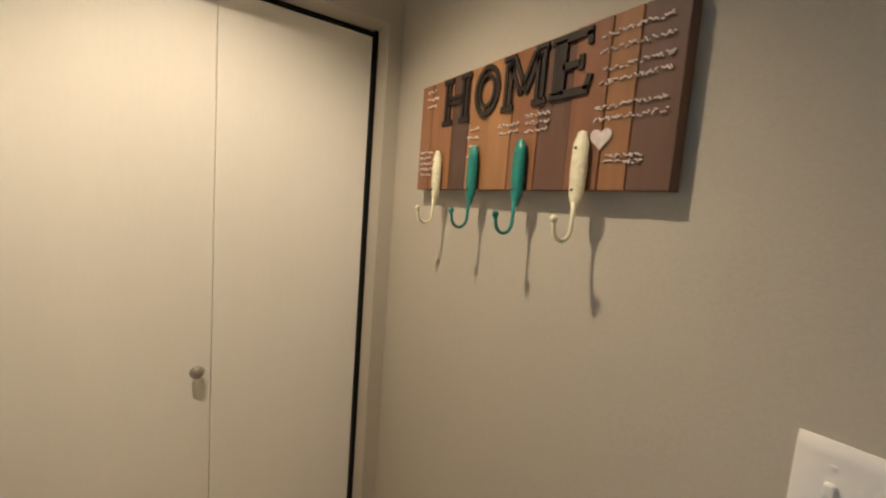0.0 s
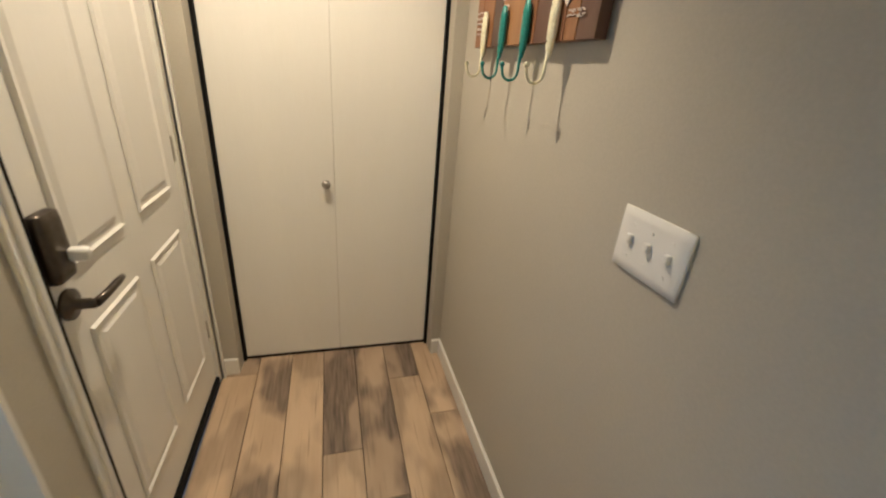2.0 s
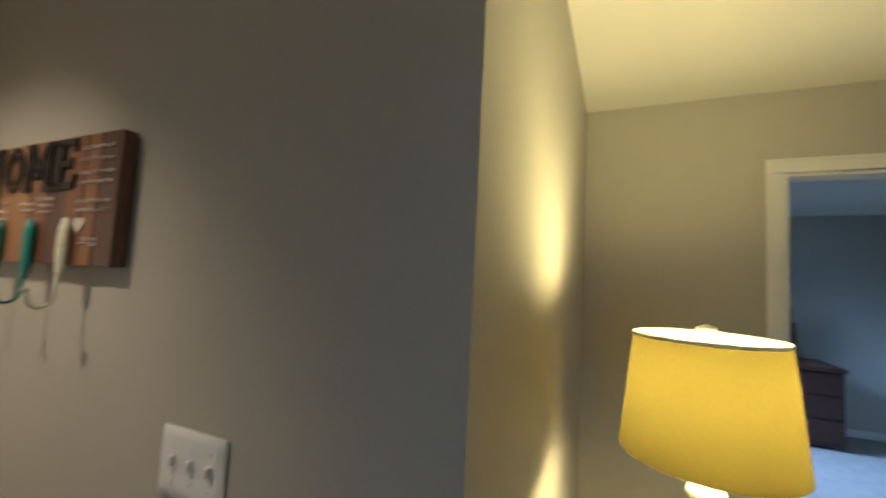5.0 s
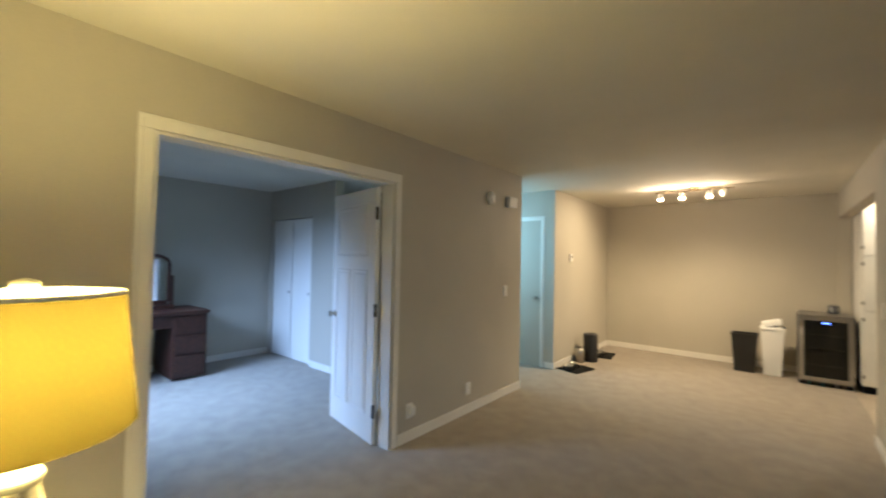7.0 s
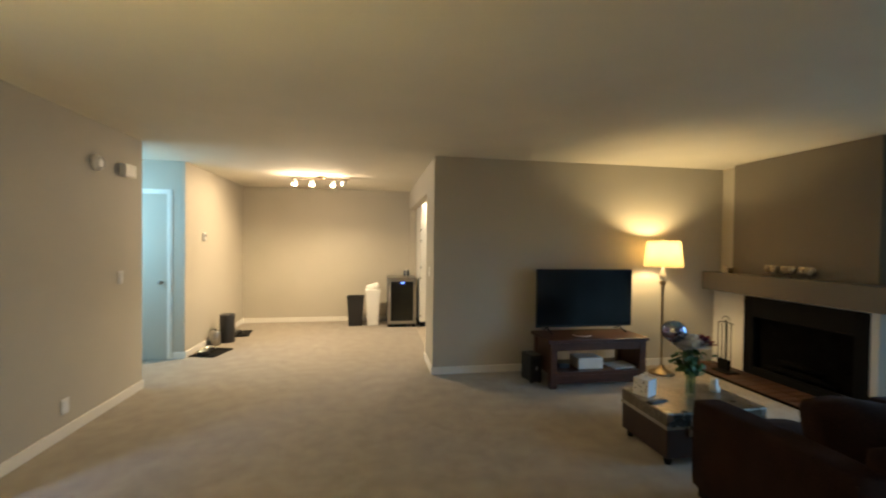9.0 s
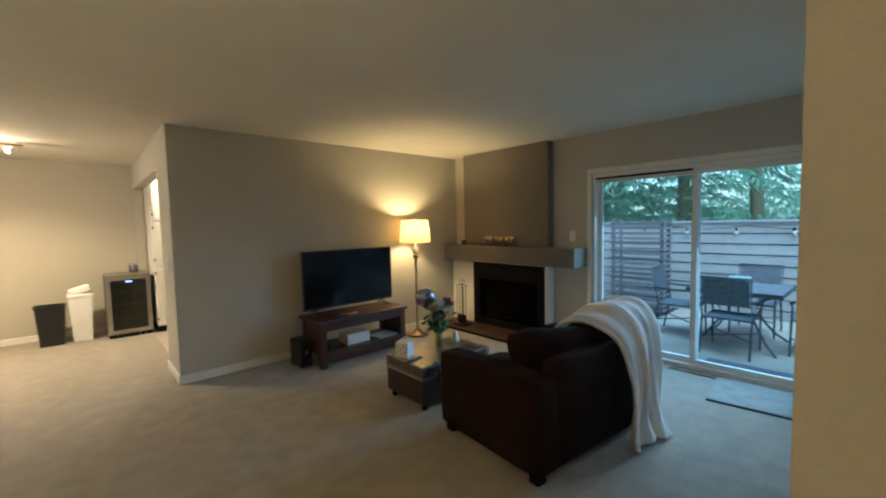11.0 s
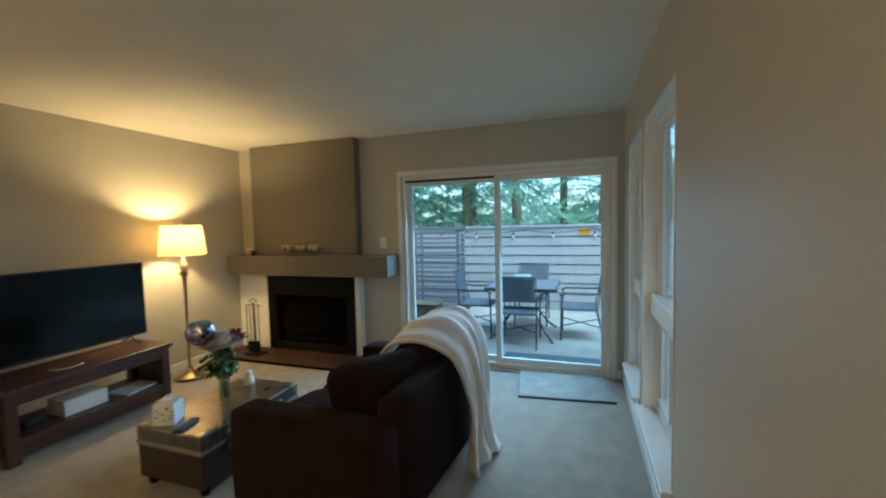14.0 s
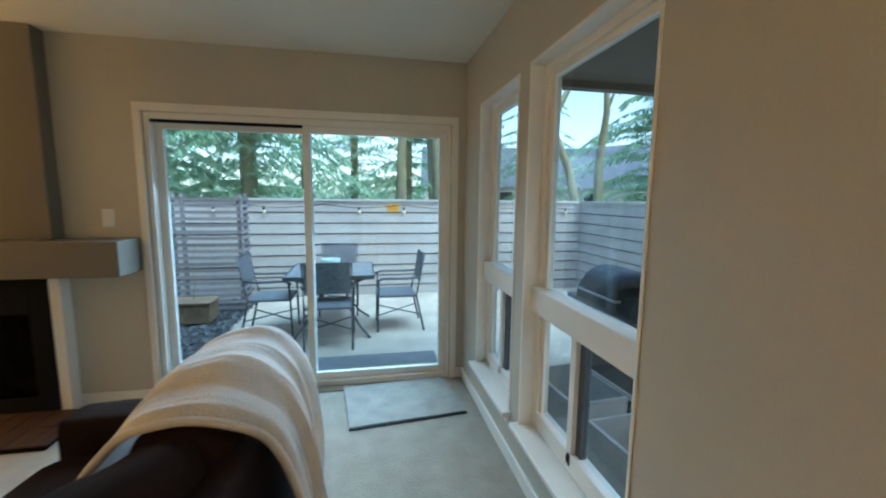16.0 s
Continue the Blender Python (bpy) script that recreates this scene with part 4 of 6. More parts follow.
for x in (0.06, 1.27):
    for y in (0.06, 0.83):
        part("foot", boxes((x - 0.035, x + 0.035, y - 0.035, y + 0.035, 0.0, 0.052), bevel=0.006), BLACK, sofa)

throw = thing("throw_blanket", SX, SY, 0, ST, "cream fleece throw draped over the sofa back to the floor", "blanket")
bm = bmesh.new()
# rows: depth, height, near edge, far edge
prof = [(0.60, 0.475, 0.72, 1.16), (0.545, 0.53, 0.71, 1.18), (0.50, 0.655, 0.70, 1.20), (0.42, 0.765, 0.69, 1.23), (0.33, 0.845, 0.69, 1.27), (0.20, 0.87, 0.70, 1.30),
        (0.085, 0.845, 0.72, 1.30), (0.0, 0.765, 0.755, 1.27), (-0.045, 0.67, 0.755, 1.24), (-0.065, 0.56, 0.755, 1.21), (-0.075, 0.44, 0.755, 1.19), (-0.085, 0.32, 0.75, 1.18),
        (-0.095, 0.20, 0.74, 1.18), (-0.11, 0.10, 0.735, 1.19), (-0.135, 0.018, 0.73, 1.20)]
NU, NV = 84, 90


def smoothed(col, f):
    """A smooth curve through the rows of one column."""
    i = max(0, min(int(f), len(prof) - 2))
    p = [prof[max(0, min(len(prof) - 1, i + k))][col] for k in (-1, 0, 1, 2)]
    t = f - i
    return 0.5 * (2 * p[1] + (p[2] - p[0]) * t + (2 * p[0] - 5 * p[1] + 4 * p[2] - p[3]) * t * t + (3 * p[1] - p[0] - 3 * p[2] + p[3]) * t ** 3)


grid = []
for j in range(NV + 1):
    f = j / NV * (len(prof) - 1)
    y, z, x0, x1 = [smoothed(c, f) for c in range(4)]
    drop = min(1.0, max(0.0, (f - 6.0) / 4.0))
    tail = max(0.0, (f - 10.0) / 4.0)
    row = []
    for k in range(NU + 1):
        u = k / NU
        slow = noise.noise(Vector((u * 1.8, f * 0.22, 3.1)))
        ridge = noise.noise(Vector((u * 5.2 + 0.7 * slow, f * 0.13, 0.4)))
        fine = noise.noise(Vector((u * 12.5 + 0.9 * slow, f * 0.20, 5.2)))
        sharp = 1 - 2 * abs(noise.noise(Vector((u * 3.6 + 0.5 * slow, f * 0.10, 11.0))))
        fold = (0.012 + 0.075 * drop) * (ridge + 0.35 * fine) + 0.034 * drop * sharp
        wrinkle = (1 - drop) * (0.024 * ridge + 0.014 * abs(fine) + 0.012 * noise.noise(Vector((u * 2.5, y * 9, 8.0))))
        lip = math.exp(-(u / 0.035) ** 2)
        sag = 0.035 * (1 - drop) * (u - 0.45) * (1 - u) * 4
        hem = 0.05 * tail ** 2 * max(0.0, noise.noise(Vector((u * 3.2, 0, 9))) + 0.2)
        row.append(bm.verts.new((x0 + u * (x1 - x0) + 0.02 * slow + 0.018 * drop * math.sin(u * 16 + f * 0.5),
                                 y - fold + 0.012 * lip * (1 - drop), max(0.012, z + wrinkle + hem + sag - 0.016 * lip * (1 - drop)))))
    grid.append(row)
for a, b in zip(grid, grid[1:]):
    for k in range(NU):
        bm.faces.new((a[k], a[k + 1], b[k + 1], b[k])).smooth = True
edge = [tuple(r[0].co) for r in grid[2:88:2]]
bmesh.ops.recalc_face_normals(bm, faces=bm.faces)
bmesh.ops.solidify(bm, geom=bm.faces[:], thickness=0.014)
part("fleece", bm, FLEECE, throw, smooth=True)
part("rolled_hem", tube(edge, 0.014, 8), FLEECE, throw, "thick rolled hem")

# ---- trunk table ----
trunk = thing("trunk_table", -2.45, -2.37, 0, 0, "metal-clad storage trunk used as a coffee table", "trunk table")
part("body", boxes((-0.385, 0.385, -0.245, 0.245, 0.055, 0.25), bevel=0.006), LEATHER, trunk, "dark leather-covered body")
lid = part("lid", boxes((-0.39, 0.39, -0.25, 0.25, 0.255, 0.36), bevel=0.010), TIN, trunk, "aged pewter lid with studded edges")
part("band", boxes((-0.393, 0.393, -0.253, 0.253, 0.252, 0.275)), NICKEL, lid)
for x in (-0.385, 0.34):
    for y in (-0.248, 0.203):
        part("corner", boxes((x, x + 0.048, y, y + 0.048, 0.30, 0.3635), bevel=0.008), NICKEL, lid)
for x in (-0.2, 0.0, 0.2):
    part("latch", boxes((x - 0.025, x + 0.025, 0.247, 0.262, 0.20, 0.31), bevel=0.004), NICKEL, trunk, "bright metal latch")
part("handle", tube([(-0.397, -0.07, 0.20), (-0.42, -0.05, 0.19), (-0.42, 0.05, 0.19), (-0.397, 0.07, 0.20)], 0.008), NICKEL, trunk)
for x in (-0.34, 0.34):
    for y in (-0.2, 0.2):
        part("foot", lathe([(0, 0), (0.02, 0), (0.027, 0.03), (0.018, 0.056), (0, 0.056)], 12, x, y), BLACK, trunk)
for k in range(26):
    x = -0.375 + 0.03 * k
    part("stud", lathe([(0.0055, 0), (0.004, 0.003), (0, 0.004)], 6), BRASS, lid).matrix_local = pose(x, 0.2535, 0.264, -90, 0, 0)
vase = thing("flower_vase", -2.46, -2.38, 0.36, 0, "clear glass vase with white and burgundy flowers", "flowers")
part("vase", lathe([(0, 0.0), (0.032, 0.0), (0.036, 0.02), (0.034, 0.10), (0.042, 0.20), (0.039, 0.20), (0.031, 0.10), (0.032, 0.025), (0, 0.02)], 24), glass("vase_glass", (0.80, 0.88, 0.82)), vase, "clear glass vase")
r2 = random.Random(7)
bm = bmesh.new()
for k in range(9):
    a, r = r2.uniform(0, 6.28), r2.uniform(0.0, 0.02)
    tube([(r * math.cos(a), r * math.sin(a), 0.025), (0.015 * math.cos(a + 2), 0.015 * math.sin(a + 2), 0.15), (0.05 * math.cos(a), 0.05 * math.sin(a), 0.30)], 0.004, 6, bm)
part("stems", bm, GREEN, vase)
vase.scale = (0.95, 0.95, 1.15)
bm = bmesh.new()
for k in range(150):
    a, r, z = r2.uniform(0, 6.28), abs(r2.gauss(0, 0.045)), r2.uniform(0.15, 0.30)
    c = Vector((r * math.cos(a), r * math.sin(a), z))
    q = Euler((r2.uniform(-1, 1), r2.uniform(-1, 1), a)).to_matrix()
    pts = [c + q @ Vector(p) for p in ((0, -0.012, 0), (0.020, -0.018, 0.004), (0.046, 0, -0.004), (0.020, 0.018, 0.004), (0, 0.012, 0))]
    bm.faces.new([bm.verts.new(p) for p in pts])
part("foliage", bm, GREEN, vase, "dense dark green leaves")


def bloom(c, r, seed):
    bm, rr = bmesh.new(), random.Random(seed)
    for ring in range(5):
        n = 5 + ring
        for k in range(n):
            a = 2 * math.pi * k / n + ring * 0.6
            tilt = 1.25 - 0.26 * ring + rr.uniform(-0.1, 0.1)
            d = Vector((math.cos(a), math.sin(a), 0))
            s = Vector((-math.sin(a), math.cos(a), 0))
            up = d * math.cos(tilt) + Vector((0, 0, math.sin(tilt)))
            base = Vector(c) + d * r * 0.08 * ring
            L, w = r * (0.75 + 0.08 * ring), r * 0.42
            pts = [base - s * w * 0.4, base + up * L * 0.5 - s * w + d * r * 0.05, base + up * L - s * w * 0.5, base + up * L * 1.06, base + up * L + s * w * 0.5,
                   base + up * L * 0.5 + s * w + d * r * 0.05, base + s * w * 0.4]
            bm.faces.new([bm.verts.new(p) for p in pts])
    return bm


for c, r, m in (((0.03, 0.05, 0.325), 0.068, PETALW), ((0.055, 0.0, 0.315), 0.06, PETALW), ((-0.05, 0.03, 0.34), 0.064, PETALR), ((-0.07, -0.03, 0.33), 0.06, PETALR),
                ((-0.02, -0.06, 0.28), 0.045, PETALW), ((0.0, 0.02, 0.355), 0.055, PETALW)):
    part("bloom", bloom(c, 1.25 * r, int(r * 1e4 + c[0] * 100)), m, vase)
for pts in (((0.03, -0.02, 0.26), (0.10, -0.03, 0.24), (0.16, -0.04, 0.22)), ((0.0, -0.05, 0.27), (0.02, -0.11, 0.25), (0.03, -0.17, 0.22))):
    part("trailing_sprig", tube(pts, [0.004, 0.007, 0.012]), GREEN, vase)
ball = thing("foil_balloon", -2.38, -2.42, 0.36, 0, "round iridescent foil balloon on a stick in the flowers", "balloon")
bm = lathe([(0.0, -0.001)] + [(0.085 * math.sin(a), 0.052 * -math.cos(a)) for a in [math.pi * k / 10 for k in range(1, 10)]] + [(0.0, 0.0525)], 28)
bl = part("balloon", bm, FOIL, ball, "iridescent mirror foil", True)
bl.matrix_local = pose(0.01, -0.03, 0.47, 90, 0, 140)
part("stick", tube([(-0.05, 0.02, 0.2), (-0.02, 0.0, 0.30), (0.005, -0.03, 0.40)], 0.003, 6), WHITEP, ball)
tis = thing("tissue_box", -2.15, -2.47, 0.36, 25, "white patterned cardboard tissue box on the trunk", "tissue box")
part("box", boxes((-0.058, 0.058, -0.058, 0.058, 0, 0.125), bevel=0.003), PAPER, tis)
bm = bmesh.new()
for k in range(10):
    a = k * 0.63
    stroke(bm, 0.045 * math.sin(k * 2.4), 0.03 + 0.008 * k, 0.045 * math.sin(k * 2.4) + 0.012, 0.035 + 0.008 * k, 0.006, 0.058, 0.0588)
part("print", bm, GRAPH, tis)["kind"] = "stuff"
bm = bmesh.new()
for k in range(7):
    a = k * 0.9
    pts = [(0.02 * math.cos(a), 0.012 * math.sin(a), 0.124), (0.03 * math.cos(a + 0.8), 0.02 * math.sin(a + 0.8), 0.15), (0.015 * math.cos(a + 0.5), 0.01 * math.sin(a + 0.5), 0.175 - 0.004 * k)]
    bm.faces.new([bm.verts.new(p) for p in pts])
part("tissue", bm, PAPER, tis)
salt = thing("ceramic_figurine", -2.73, -2.45, 0.36, 0, "small white ceramic shaker standing on the trunk", "figurine")
part("body", lathe([(0, 0), (0.035, 0), (0.036, 0.03), (0.026, 0.055), (0.022, 0.065), (0.026, 0.08), (0.016, 0.098), (0, 0.102)], 20), WHITEP, salt, smooth=True)
rem = thing("remote_control", -2.13, -2.31, 0.36, 14, "black remote control lying on the trunk", "remote control")
part("case", soft(-0.085, 0.085, -0.022, 0.022, 0, 0.018, 0.007), PLASTIC, rem)
part("buttons", boxes(*[(-0.06 + 0.02 * i, -0.05 + 0.02 * i, -0.012 + 0.01 * j, -0.006 + 0.01 * j, 0.018, 0.0195) for i in range(6) for j in range(3)]), GRAPH, rem)
mat_in = thing("doormat", -3.85, -0.69, 0, 6, "grey-beige indoor doormat on the carpet by the patio door", "doormat")
part("mat_pad", boxes((-0.56, 0.0, 0.0, 0.78, 0.002, 0.014), bevel=0.004), MATGREY, mat_in)
part("edge", boxes((0.0, 0.018, 0.0, 0.78, 0.001, 0.009)), BLACK, mat_in, "dark rubber edge")

# ---- bedroom wall fittings ----
for i, (y, z, w) in enumerate(((-3.50, 2.10, 0.055), (-3.90, 2.10, 0.07))):
    d = thing("door_chime" if i else "smoke_detector", 2.12, y, z, 0, "white box door chime high on the wall" if i else "round white smoke detector high on the wall",
              "door chime" if i else "smoke detector")
    if i:
        part("cover", soft(-0.05, 0, -0.09, 0.09, -0.06, 0.06, 0.012), WHITEP, d)
        part("grille", boxes(*[(-0.052, -0.05, -0.06 + 0.03 * k, -0.045 + 0.03 * k, -0.04, 0.04) for k in range(5)]), TRIM, d)
    else:
        part("cover", lathe([(0, 0), (0.068, 0), (0.068, 0.02), (0.055, 0.038), (0.02, 0.042), (0, 0.042)], 28), WHITEP, d).matrix_local = pose(0, 0, 0, 0, -90, 0)
        part("vent_ring", lathe([(0.04, 0.040), (0.045, 0.043), (0.04, 0.043), (0.04, 0.040)], 24), GRAPH, d).matrix_local = pose(0, 0, 0, 0, -90, 0)


def outlet(x, y, z, out, label, plug=False, switch=False):
    o = thing("light_switch" if switch else "wall_outlet", x, y, z, 0, label, "light switch" if switch else "outlet")
    lo, hi = sorted((0, out * 0.007))
    part("plate", soft(lo, hi, -0.037, 0.037, -0.058, 0.058, 0.003), WHITEP, o)
    for dz in (-0.024, 0.024):
        lo, hi = sorted((out * 0.006, out * 0.009))
        part("toggle" if switch else "socket", boxes((lo, hi, -0.015, 0.015, dz - 0.013, dz + 0.013), bevel=0.002), WHITEP, o)
    if plug:
        lo, hi = sorted((out * 0.008, out * 0.05))
        part("plug_in", soft(lo, hi, -0.03, 0.03, -0.03, 0.045, 0.01), WHITEP, o, "white plug-in adapter")
    return o


outlet(2.12, -3.82, 1.13, -1, "white switch plate near the hallway corner", switch=True)
outlet(2.12, -3.16, 0.23, -1, "white wall outlet above the baseboard")
outlet(2.12, -2.36, 0.24, -1, "white wall outlet with a plug-in adapter", plug=True)
outlet(-0.79, -4.52, 1.13, 1, "white switch plate on the kitchen wall", switch=True)
th = thing("thermostat", 2.17, -5.73, 1.52, 0, "small white wall thermostat", "thermostat")
part("cover", soft(-0.028, 0, -0.04, 0.04, -0.055, 0.055, 0.008), WHITEP, th)
part("dial", boxes((-0.031, -0.028, -0.025, 0.025, 0.0, 0.03)), GRAPH, th)

# ---- bedroom ----
bdoor = thing("bedroom_door", 2.255, -2.11, 0, -10.5, "white panelled bedroom door standing open", "door")
bm = boxes((0.0, 0.755, -0.0175, 0.0175, 0.012, 2.02), bevel=0.002)
for u0, u1 in ((0.11, 0.35), (0.41, 0.65)):
    panel_relief(bm, u0, u1, 0.22, 1.36, 0.0175, "y", 1)
panel_relief(bm, 0.11, 0.65, 1.47, 1.90, 0.0175, "y", 1)
part("slab", bm, DOORP, bdoor)
for s in (1, -1):
    k = part("knob", lathe([(0, 0), (0.028, 0), (0.028, 0.006), (0.011, 0.01), (0.011, 0.03), (0.026, 0.042), (0.026, 0.058), (0, 0.066)], 20), NICKEL, bdoor)
    k.matrix_local = pose(0.69, 0.0175 * s, 0.95, -90 * s, 0, 0)
for z in (0.22, 1.0, 1.76):
    part("hinge", boxes((-0.02, 0.004, 0.006, 0.024, z, z + 0.10), bevel=0.003), BRONZE, bdoor)
for z in (0.22, 1.0, 1.76):
    part("hinge_leaf", boxes((2.205, 2.245, -0.610, -0.605, z, z + 0.10), bevel=0.001), BRONZE, bed_jamb, "dark metal hinge leaf")
bc = thing("bedroom_closet_door", 5.18, -3.07, 0, 0, "white flush sliding closet doors, closed", "closet door")
for a, b, d in ((-0.50, -0.01, 0.0), (0.01, 0.51, 0.0)):
    part("leaf", boxes((a, b, d - 0.03, d, 0.015, 1.99), bevel=0.003), DOORP, bc)
    part("pull", lathe([(0, 0), (0.022, 0), (0.02, 0.008), (0, 0.006)], 14), NICKEL, bc).matrix_local = pose(a + 0.06, d, 0.95, -90, 0, 0)
dres = thing("vanity_dresser", 5.45, -1.30, 0, 0, "dark cherry kneehole vanity dresser against the wall", "dresser")
part("top", boxes((-0.34, 0.33, -0.68, 0.68, 0.76, 0.80), bevel=0.006), DARKWOOD, dres)
for a, b in ((-0.66, -0.30), (0.30, 0.66)):
    ped = part("pedestal", boxes((-0.31, 0.32, a, b, 0.03, 0.76), bevel=0.003), DARKWOOD, dres)
    for z in (0.08, 0.31, 0.54):
        dr = part("drawer", boxes((-0.325, -0.311, a + 0.02, b - 0.02, z, z + 0.20), bevel=0.003), DARKWOOD, dres)
part("kneehole_drawer", boxes((-0.30, 0.30, -0.30, 0.30, 0.62, 0.76)), DARKWOOD, dres)
vm = thing("vanity_mirror", 5.58, -1.45, 0.80, 0, "arched tilting mirror in a dark wooden frame on the dresser", "mirror")
part("frame", boxes((-0.02, 0.02, -0.24, -0.20, 0.08, 0.55), (-0.02, 0.02, 0.20, 0.24, 0.08, 0.55), (-0.02, 0.02, -0.20, 0.20, 0.05, 0.10), bevel=0.004), DARKWOOD, vm)
part("arch", tube([(0, 0.22 * math.cos(a), 0.55 + 0.10 * math.sin(a)) for a in [math.pi * k / 12 for k in range(13)]], 0.02), DARKWOOD, vm)
part("looking_glass", boxes((-0.006, 0.006, -0.20, 0.20, 0.10, 0.60)), MIRROR, vm)
part("stand", boxes((-0.08, 0.08, -0.27, 0.27, 0.0, 0.045), (-0.015, 0.015, -0.275, -0.245, 0.04, 0.40), (-0.015, 0.015, 0.245, 0.275, 0.04, 0.40), bevel=0.005), DARKWOOD, vm)

# ---- dining corner ----
blk = thing("wastebasket", 0.18, -7.03, 0, 0, "tall black plastic wastebasket by the wall", "wastebasket")
bm = bmesh.new()
rows = [[(sx * w, sy * d, z) for sx, sy in ((-1, -1), (1, -1), (1, 1), (-1, 1))] for w, d, z in ((0.115, 0.09, 0), (0.145, 0.115, 0.50), (0.155, 0.125, 0.50), (0.155, 0.125, 0.52), (0.138, 0.108, 0.52), (0.10, 0.08, 0.03))]
vs = [[bm.verts.new(p) for p in r] for r in rows]
for a, b in zip(vs, vs[1:]):
    for i in range(4):
        bm.faces.new((a[i], a[(i + 1) % 4], b[(i + 1) % 4], b[i]))
bm.faces.new(vs[0]), bm.faces.new(vs[-1])
part("bin", bm, PLASTIC, blk)
part("liner_edge", boxes((-0.10, 0.06, 0.10, 0.112, 0.46, 0.50)), PAPER, blk)
wht = thing("swing_lid_bin", -0.12, -7.03, 0, 0, "white plastic trash bin with tilted swing lid", "trash bin")
bm = bmesh.new()
rows = [[(sx * w, sy * d, z) for sx, sy in ((-1, -1), (1, -1), (1, 1), (-1, 1))] for w, d, z in ((0.095, 0.085, 0), (0.125, 0.11, 0.60), (0.135, 0.12, 0.60), (0.135, 0.12, 0.635), (0.11, 0.10, 0.64))]
vs = [[bm.verts.new(p) for p in r] for r in rows]
for a, b in zip(vs, vs[1:]):
    for i in range(4):
        bm.faces.new((a[i], a[(i + 1) % 4], b[(i + 1) % 4], b[i]))
bm.faces.new(vs[0]), bm.faces.new(vs[-1])
bmesh.ops.bevel(bm, geom=bm.edges[:], offset=0.006, segments=2, affect="EDGES")
part("bin", bm, WHITEP, wht)
part("swing_lid", soft(-0.11, 0.11, -0.095, 0.095, -0.015, 0.07, 0.02), WHITEP, wht).matrix_local = pose(0, 0, 0.66, 0, 16, 0)
wf = thing("wine_cooler", -0.62, -7.03, 0, 0, "stainless steel beverage cooler with dark glass door", "beverage cooler")
part("cabinet", boxes((-0.245, 0.245, -0.30, 0.245, 0.03, 0.85), bevel=0.006), GRAPH, wf)
part("top_panel", boxes((-0.247, 0.247, -0.30, 0.29, 0.85, 0.862), bevel=0.003), STEEL, wf)
dr = part("door", boxes((-0.245, -0.195, 0.25, 0.29, 0.06, 0.845), (0.195, 0.245, 0.25, 0.29, 0.06, 0.845), (-0.195, 0.195, 0.25, 0.29, 0.795, 0.845),
                        (-0.195, 0.195, 0.25, 0.29, 0.06, 0.11), bevel=0.003), STEEL, wf, "stainless steel door frame")
part("door_glass", boxes((-0.195, 0.195, 0.268, 0.274, 0.11, 0.795)), glass("cooler_glass", (0.62, 0.62, 0.58)), dr, "dark tinted glass")
part("handle", tube([(0.22, 0.29, 0.70), (0.22, 0.32, 0.68), (0.22, 0.32, 0.24), (0.22, 0.29, 0.22)], 0.008), STEEL, dr)
part("display", boxes((-0.04, 0.03, 0.289, 0.2915, 0.765, 0.778)), BLUELED, wf, "lit blue display")
for z in (0.25, 0.45, 0.62):
    part("wire_shelf", boxes(*[(-0.19, 0.19, 0.246 + 0.003 * k, 0.248 + 0.003 * k, z, z + 0.004) for k in range(3)]), STEEL, wf)
cr = random.Random(3)
for z in (0.254, 0.454):
    for k in range(6):
        c = part("can", lathe([(0, 0), (0.008, 0), (0.009, 0.006), (0.009, 0.085), (0.006, 0.092), (0, 0.092)], 10, -0.16 + 0.062 * k, 0.257),
                 (TEAL, PETALR, WHITEP, BRASS, GREEN, STEEL)[cr.randrange(6)], wf)
part("toe_kick", boxes((-0.24, 0.24, -0.29, 0.23, 0.0, 0.03)), BLACK, wf)
jug = thing("storage_jar", -0.72, -7.15, 0.862, 0, "grey storage jar on the cooler", "jar")
part("jar", lathe([(0, 0), (0.05, 0), (0.055, 0.02), (0.052, 0.10), (0, 0.10)], 18), GRAPH, jug)
part("lid", lathe([(0, 0.10), (0.055, 0.10), (0.05, 0.115), (0, 0.12)], 18), STEEL, jug)
pan = thing("pantry_cabinet", -1.21, -7.04, 0, 0, "tall white pantry cabinet with stacked doors", "cabinet")
part("body", boxes((-0.29, 0.29, -0.36, 0.36, 0.10, 2.30), bevel=0.003), TRIM, pan)
part("toe_kick", boxes((-0.28, 0.28, -0.34, 0.30, 0.0, 0.10)), BLACK, pan)
for z0, z1 in ((0.115, 0.94), (0.96, 1.58), (1.60, 2.28)):
    d = part("door", boxes((-0.28, 0.28, 0.362, 0.382, z0, z1), bevel=0.004), TRIM, pan)
    for z in (z0 + 0.07, z1 - 0.10):
        part("hinge", boxes((0.276, 0.292, 0.372, 0.386, z, z + 0.04)), BRONZE, d)
kt = thing("kitchen_counter", -2.6, -6.0, 0, 0, "white kitchen base cabinet with dark worktop", "counter")
part("body", boxes((-0.58, 0.0, -1.3, 1.5, 0.1, 0.87)), TRIM, kt)
part("worktop", boxes((-0.58, 0.03, -1.3, 1.5, 0.87, 0.91), bevel=0.005), GRAPH, kt)
part("toe_kick", boxes((-0.57, -0.05, -1.3, 1.5, 0.0, 0.1)), BLACK, kt)
setting("floor_kitchen", boxes((-3.2, -0.86, -7.42, -4.42, 0.0, 0.006)), TILE, "beige kitchen floor tile", "floor")
tank = thing("feeder_canister", 1.96, -6.03, 0, 0, "tall black cylindrical pet feeder on the carpet", "pet feeder")
